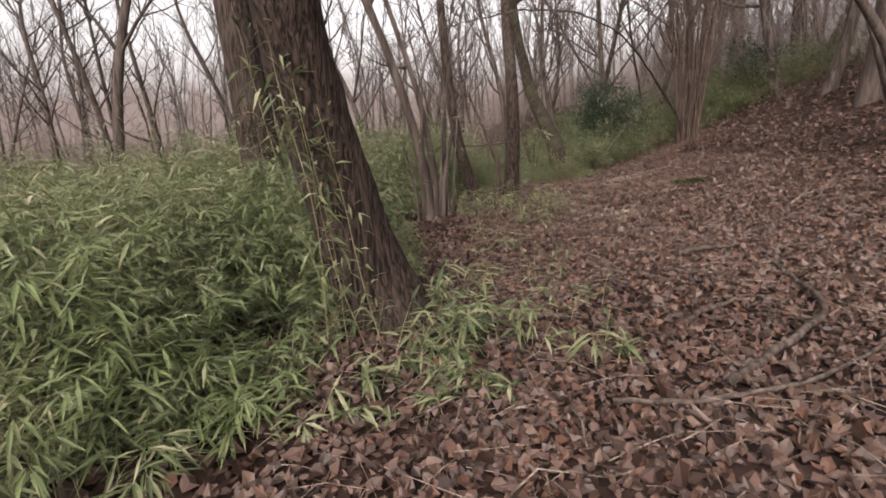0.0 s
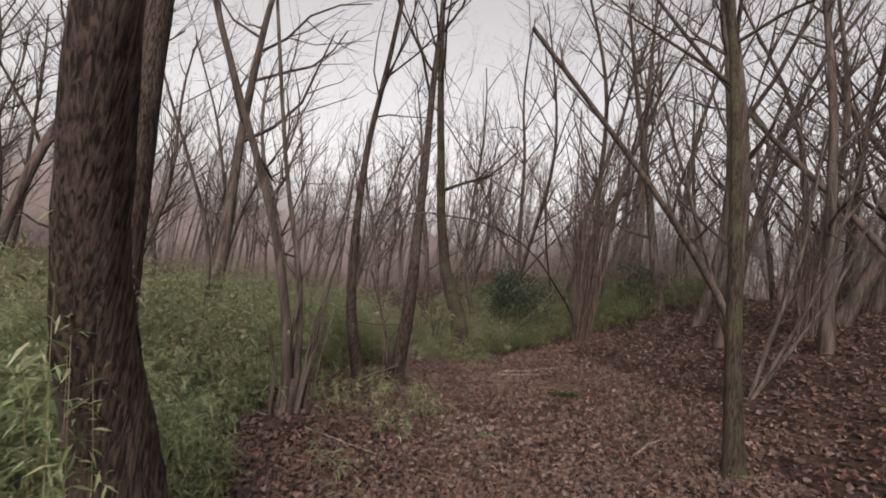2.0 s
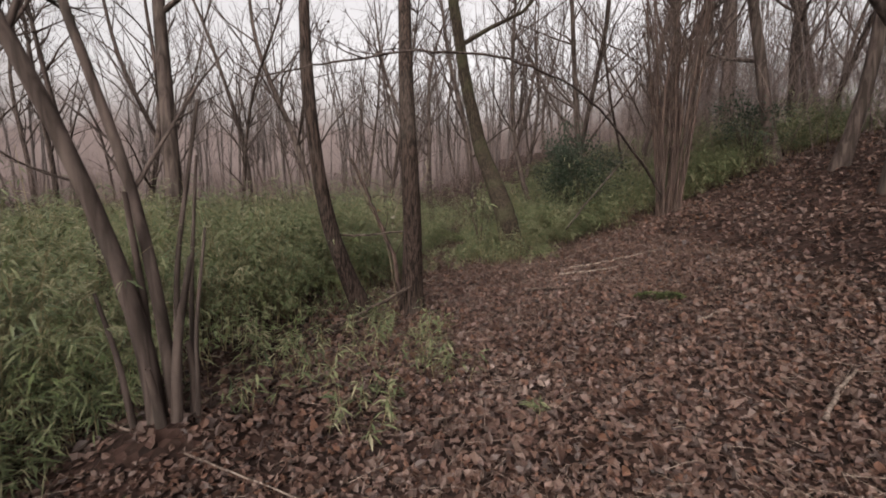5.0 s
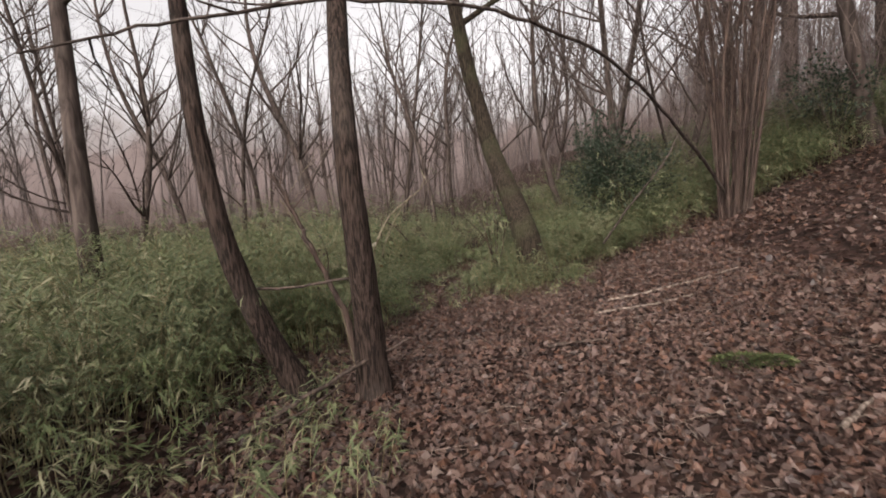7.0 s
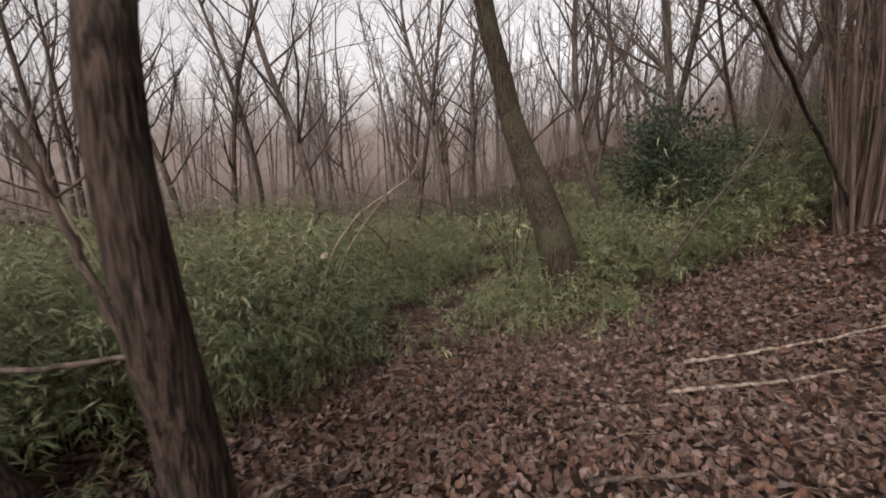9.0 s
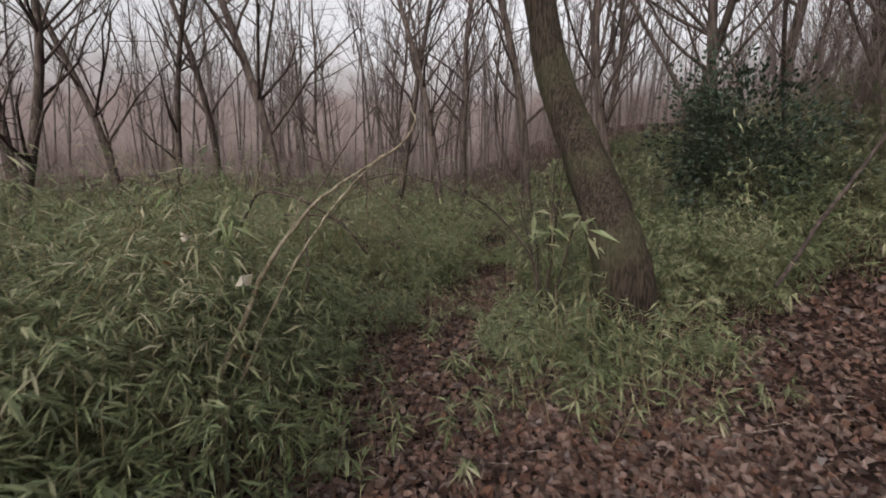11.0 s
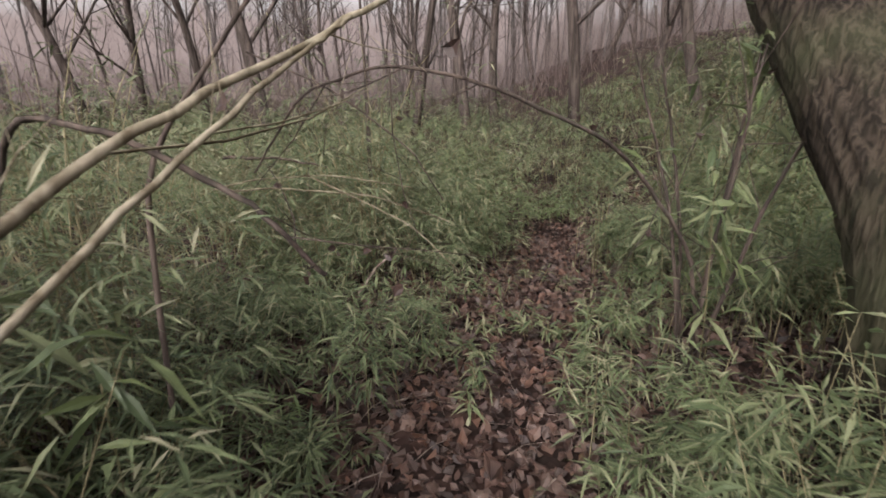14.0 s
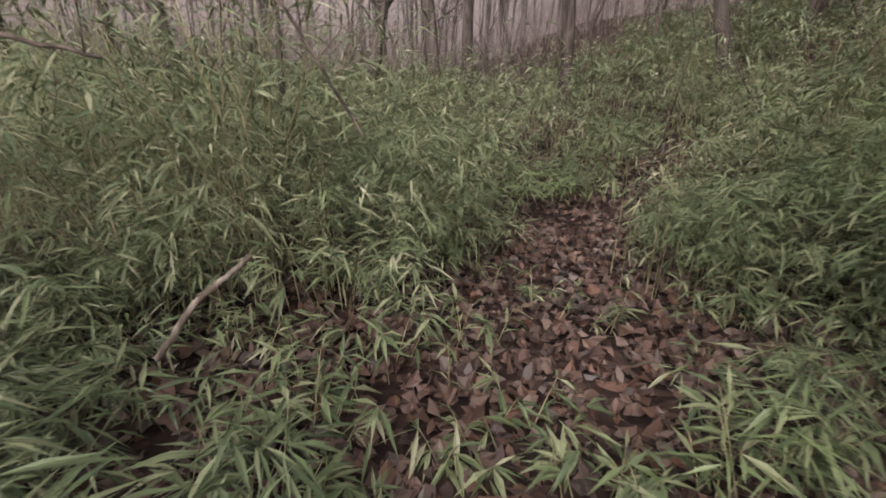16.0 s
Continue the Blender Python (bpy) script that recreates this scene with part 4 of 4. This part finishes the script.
for k, (dx, dy, h) in enumerate([(0.1, 0.1, 1.9), (-0.15, 0.25, 1.7), (0.3, -0.05, 1.8), (0.0, -0.1, 1.5), (-0.25, 0.1, 1.6)]):
    stick("bare_shrub_stem", [(3.54, 12.83, -0.1), (3.54 + dx * 0.6, 12.83 + dy * 0.6, h * 0.5), (3.54 + dx * 1.6, 12.83 + dy * 1.6, h)], 0.012, 0.004, DEAD_DARK, "dark bare twiggy shrub stem beside the trail", "shrub", 8, 94 + k)
stick("dry_stem", [(1.62, 12.28, 1.03), (1.76, 12.33, 1.06), (2.00, 12.43, 1.06), (2.28, 12.51, 1.00)], 0.0032, 0.002, BARK_PALE, "long dry pale stem lying over bamboo", "dry stem", 0, 101)
stick("dry_stem", [(1.67, 12.30, 1.02), (1.81, 12.33, 1.03), (2.16, 12.41, 0.99), (2.43, 12.47, 0.88)], 0.0035, 0.0022, BARK_PALE, "thin dry stem bending over bamboo", "dry stem", 0, 102)
stick("dry_stem", [(1.16, 13.54, 1.55), (1.61, 13.64, 1.35), (2.09, 13.68, 0.98), (2.28, 13.67, 0.67)], 0.006, 0.004, DEAD_DARK, "thin dark drooping stem", "dry stem", 2, 103)
stick("dry_stem", [(1.75, 13.48, 0.09), (1.85, 13.55, 0.24), (1.97, 13.63, 0.34)], 0.010, 0.008, DEAD, "short broken grey stick standing in the bamboo", "dry stem", 0, 104)
stick("dry_stem", [(0.77, 13.81, 0.90), (1.11, 13.86, 0.90), (1.45, 13.92, 0.83)], 0.012, 0.006, DEAD_DARK, "dark dead branch resting on bamboo", "dry stem", 2, 105)
stick("dry_stem", [(1.96, 12.33, 1.07), (2.08, 12.34, 1.01), (2.31, 12.34, 0.90), (2.48, 12.33, 0.73)], 0.003, 0.0022, BARK_PALE, "straight pale bamboo cane leaning across the trail", "cane", 0, 106)

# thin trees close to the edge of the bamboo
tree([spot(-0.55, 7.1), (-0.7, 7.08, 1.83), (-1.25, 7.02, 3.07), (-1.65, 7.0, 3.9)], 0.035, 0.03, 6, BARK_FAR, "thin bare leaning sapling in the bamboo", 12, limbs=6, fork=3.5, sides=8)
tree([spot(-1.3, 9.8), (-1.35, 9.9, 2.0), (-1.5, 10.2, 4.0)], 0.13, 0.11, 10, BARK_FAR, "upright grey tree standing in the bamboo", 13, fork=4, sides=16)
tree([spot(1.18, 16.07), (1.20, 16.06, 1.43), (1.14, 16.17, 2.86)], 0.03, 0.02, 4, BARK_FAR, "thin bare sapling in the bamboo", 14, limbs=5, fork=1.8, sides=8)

# sprays that climb the first trunk
def spray(pts, seed, leaf=0.083, few=1.0, label="thin bamboo culm with pale leaves in front of the trunk", group="bamboo culms by the first tree"):
    g = np.random.default_rng(seed)
    base = np.array(pts[0], float)
    line = bend([np.array(p) - base for p in pts], 14)
    root = tagged(new("bamboo_spray"), label, "bamboo", group)
    root.location = base
    part("culm", Tubes().add(line, np.linspace(0.003, 0.0012, 14), 4).mesh("culm", CULM), root)
    for mat, n in ((BAMBOO_BRIGHT, int(12 * few)), (BAMBOO, int(42 * few))):
        k = g.integers(3, 14, n)
        a = g.uniform(0, 6.28, n)
        L = g.uniform(0.6, 1.39, n) * leaf
        LV, LQ = leaf_cloud(line[k] + g.normal(0, 0.045, (n, 3)), np.stack([np.cos(a), np.sin(a), g.normal(-0.15, 0.5, n)], 1), g.normal(0, 0.5, (n, 3)) + np.array([0, 0, 1]), L, L * 0.18, 0.2, g.uniform(0.05, 0.5, n)[:, None])
        tagged(part("foliage", mesh_np("foliage", LV, LQ, None, mat, False), root), kind="stuff")


spray([spot(0.49, 2.34), (0.36, 2.33, 0.45), (0.31, 2.34, 0.90), (0.23, 2.33, 1.45)], 111)
spray([spot(0.57, 2.32), (0.48, 2.36, 0.40), (0.43, 2.36, 0.80), (0.35, 2.36, 1.20)], 112)
spray([spot(0.37, 2.34), (0.28, 2.32, 0.50), (0.15, 2.32, 1.00), (0.06, 2.30, 1.60)], 113)
spray([spot(0.31, 2.29), (0.34, 2.25, 0.70), (0.20, 2.30, 1.30), (0.18, 2.24, 2.00)], 118)
spray([spot(0.39, 2.36), (0.38, 2.32, 0.60), (0.29, 2.34, 1.10), (0.21, 2.28, 1.80)], 115)

# leafy culms standing close beside the trail
for k, (p, q, leaf, few) in enumerate([((3.42, 11.35), (3.25, 11.12, 1.42), 0.15, 0.35), ((3.62, 11.5), (3.5, 11.3, 1.25), 0.14, 0.4),
                                       ((3.62, 12.95), (3.5, 12.85, 1.5), 0.14, 1.1), ((3.75, 13.1), (3.75, 12.95, 1.75), 0.14, 1.2), ((3.5, 13.05), (3.3, 12.95, 1.15), 0.14, 0.9), ((3.55, 12.7), (3.42, 12.6, 1.0), 0.15, 0.9),
                                       ((1.62, 10.6), (1.75, 10.75, 1.25), 0.13, 0.9), ((1.5, 11.0), (1.62, 11.0, 1.35), 0.13, 0.9), ((1.75, 11.5), (1.85, 11.45, 0.95), 0.13, 0.8)]):
    spray([spot(*p), ((p[0] * 2 + q[0]) / 3, (p[1] * 2 + q[1]) / 3, q[2] * 0.45), (p[0] * 0.2 + q[0] * 0.8, p[1] * 0.2 + q[1] * 0.8, q[2] * 0.85), q], 700 + k, leaf, few, "green bamboo culm with long blades beside the trail", "bamboo culms beside the trail")

# single leaves on top of the litter, nearest to the walked line
g = np.random.default_rng(121)
kinds = []
for k in range(12):
    a, q = broad_leaves(np.zeros(1), np.zeros(1), np.zeros(1), np.array([g.uniform(0.06, 0.095)]), 0.2, g)
    kinds.append(mesh_np("leaf", a, q, None, LITTER, False))
for k in range(280):
    f = g.uniform(0, 1)
    y = 0.9 + 11.5 * f
    x = np.interp(y, [0.9, 3, 6, 9, 12.5], [1.7, 2.5, 3.4, 3.0, 2.55]) + g.normal(0, 0.75)
    ob = new("leaf", kinds[k % 12])
    ob.parent = ground
    ob.location = (x, y, float(height(x, y)) + 0.035)
    ob.rotation_euler = (g.normal(0, 0.25), g.normal(0, 0.25), g.uniform(0, 6.28))


# mossy patch on the leaves
g = np.random.default_rng(131)
MOSS = leafy("moss", [(0.0, (0.03, 0.045, 0.015)), (0.6, (0.07, 0.085, 0.028)), (1.0, (0.13, 0.13, 0.05))], 0.9, 0.0, 9.0)
for cx, cy, r in ((5.08, 8.12, 0.16), (5.26, 8.05, 0.1)):
    root = tagged(new("moss_patch"), "low dark green cushion of moss among fallen leaves", "moss")
    root.location = spot(cx, cy)
    n = 500
    q, a = np.sqrt(g.uniform(0, 1, n)) * r, g.uniform(0, 6.28, n)
    x, y = q * np.cos(a) * 1.5, q * np.sin(a) * 0.8
    L = g.uniform(0.02, 0.05, n)
    LV, LQ = leaf_cloud(np.stack([x, y, 0.03 + 0.05 * (1 - (q / r) ** 2)], 1), np.stack([np.cos(a), np.sin(a), g.normal(0.6, 0.4, n)], 1), g.normal(0, 0.5, (n, 3)) + np.array([0, 0, 1]), L, L * 0.4, 0.2, 0.1)
    part("cushion", mesh_np("cushion", LV, LQ, None, MOSS, False), root)


# dry leaves still hanging on bare stems
g = np.random.default_rng(141)
withered = []
for k in range(6):
    a, q = broad_leaves(np.zeros(1), np.zeros(1), np.zeros(1), np.array([g.uniform(0.02, 0.038)]), 0.5, g)
    withered.append(mesh_np("dry_leaf", a, q, None, LITTER, False))
for ob in [o for o in scene.objects if o.name.startswith(("arching_stem", "dead_sapling")) and o.parent is None]:
    twigs = [c for c in ob.children if c.name.startswith("twig")]
    for c in twigs:
        n = len(c.data.vertices)
        for _ in range(2):
            v = c.data.vertices[int(g.integers(n // 3, n))].co
            leaf = new("dry_leaf", withered[int(g.integers(6))])
            leaf.parent = ob
            leaf.location = (v.x, v.y, v.z - 0.02)
            leaf.rotation_euler = (g.uniform(0.8, 2.2), g.uniform(-0.6, 0.6), g.uniform(0, 6.28))

# withered broad leaves caught on the bamboo
PALE_LEAF = leafy("withered_leaf", [(0.0, (0.42, 0.36, 0.28)), (0.5, (0.55, 0.49, 0.40)), (1.0, (0.66, 0.61, 0.53))], 0.6, 0.1, 6.0)
TAN_LEAF = leafy("tan_leaf", [(0.0, (0.24, 0.13, 0.06)), (0.6, (0.36, 0.22, 0.10)), (1.0, (0.42, 0.28, 0.15))], 0.6, 0.1, 6.0)
g = np.random.default_rng(181)
for x, y, z, size, mat, label in ((1.84, 10.74, 0.95, 0.1, PALE_LEAF, "curled whitish dead leaf caught on bamboo"), (1.95, 10.45, 0.72, 0.07, TAN_LEAF, "tan dead leaf caught on bamboo"),
                                  (1.6, 10.5, 1.1, 0.07, TAN_LEAF, "tan dead leaf caught on bamboo"), (1.45, 10.9, 1.15, 0.06, PALE_LEAF, "curled whitish dead leaf caught on bamboo")):
    a, q = broad_leaves(np.zeros(1), np.zeros(1), np.zeros(1), np.array([size]), 0.35, g)
    ob = tagged(new("withered_leaf", mesh_np("withered_leaf", a, q, None, mat, False)), label, "leaf")
    ob.location, ob.rotation_euler = (x, y, z), (0.5, 0.3, g.uniform(0, 6.28))

# fine twigs and stalks lying in the litter
g = np.random.default_rng(151)
n = 2600
x, y = np.concatenate([g.uniform(0.2, 6, n // 2), g.uniform(1.5, 7, n - n // 2)]), np.concatenate([g.uniform(0.8, 5, n // 2), g.uniform(5, 13, n - n // 2)])
a, L = g.uniform(0, 6.28, n), g.uniform(0.06, 0.34, n)
P = np.stack([np.stack([x + np.cos(a + bendy) * L * f, y + np.sin(a + bendy) * L * f, height(x, y) + 0.03 + lift], 1) for f, bendy, lift in ((0, 0, 0), (0.5, g.normal(0, 0.2, n), g.uniform(0, 0.03, n)), (1, 0, g.uniform(-0.01, 0.02, n)))], 1)
r = np.repeat(g.uniform(0.0012, 0.0035, n)[:, None], 3, 1)
off = np.array([(0.7, -0.7, 0), (-0.7, 0.7, 0), (0, 0, 1.0)])
V = (P[:, :, None] + r[:, :, None, None] * off[None, None]).reshape(-1, 3)
i = np.arange(n)[:, None, None] * 9 + np.arange(2)[None, :, None] * 3
j = np.arange(3)[None, None]
Q = np.stack([i + j, i + (j + 1) % 3, i + 3 + (j + 1) % 3, i + 3 + j], -1).reshape(-1, 4)
tagged(new("twig_litter", mesh_np("twig_litter", V, Q, None, DEAD, False)), "fine dry twigs and stalks scattered over fallen leaves", "twigs", kind="stuff")

# bamboo in front of the thick trunk
g = np.random.default_rng(171)
for k in range(10):
    tuft((g.uniform(3.55, 4.3), g.uniform(11.65, 12.05)), int(g.integers(7, 11)), g.uniform(0.5, 0.8), 0.12, 600 + k, "leafy bamboo clump hiding the foot of the thick trunk")
# low bamboo creeping over the leaves by the first tree
for k in range(6):
    tuft((g.uniform(-0.3, 0.5), g.uniform(1.3, 2.3)), int(g.integers(4, 8)), g.uniform(0.1, 0.22), 0.12, 640 + k, "low bamboo sprawling over fallen leaves by the tree foot")

# low tufts in the trodden clearing
g = np.random.default_rng(161)
for k in range(11):
    y = g.uniform(12.0, 14.6)
    x = np.interp(y, TRAIL[:, 1], TRAIL[:, 0]) + g.uniform(-1.15, 0.75)
    if abs(x - np.interp(y, TRAIL[:, 1], TRAIL[:, 0])) > (0.42 if y < 13.1 else 0.16):
        tuft((x, y), int(g.integers(4, 8)), g.uniform(0.14, 0.3), 0.1, 500 + k, "low trodden tuft of bamboo leaves beside the trail")
for k in range(6):
    tuft((g.uniform(2.2, 3.1), g.uniform(12.75, 13.5)), int(g.integers(4, 7)), g.uniform(0.1, 0.2), 0.11, 680 + k, "low trodden tuft of bamboo leaves on the trail")
for k in range(10):
    x, y = g.uniform(1.2, 2.0), g.uniform(7.0, 9.0)
    tuft((x, y), 5, g.uniform(0.2, 0.4), 0.11, 560 + k, "tuft of bamboo leaves by the tree foot")
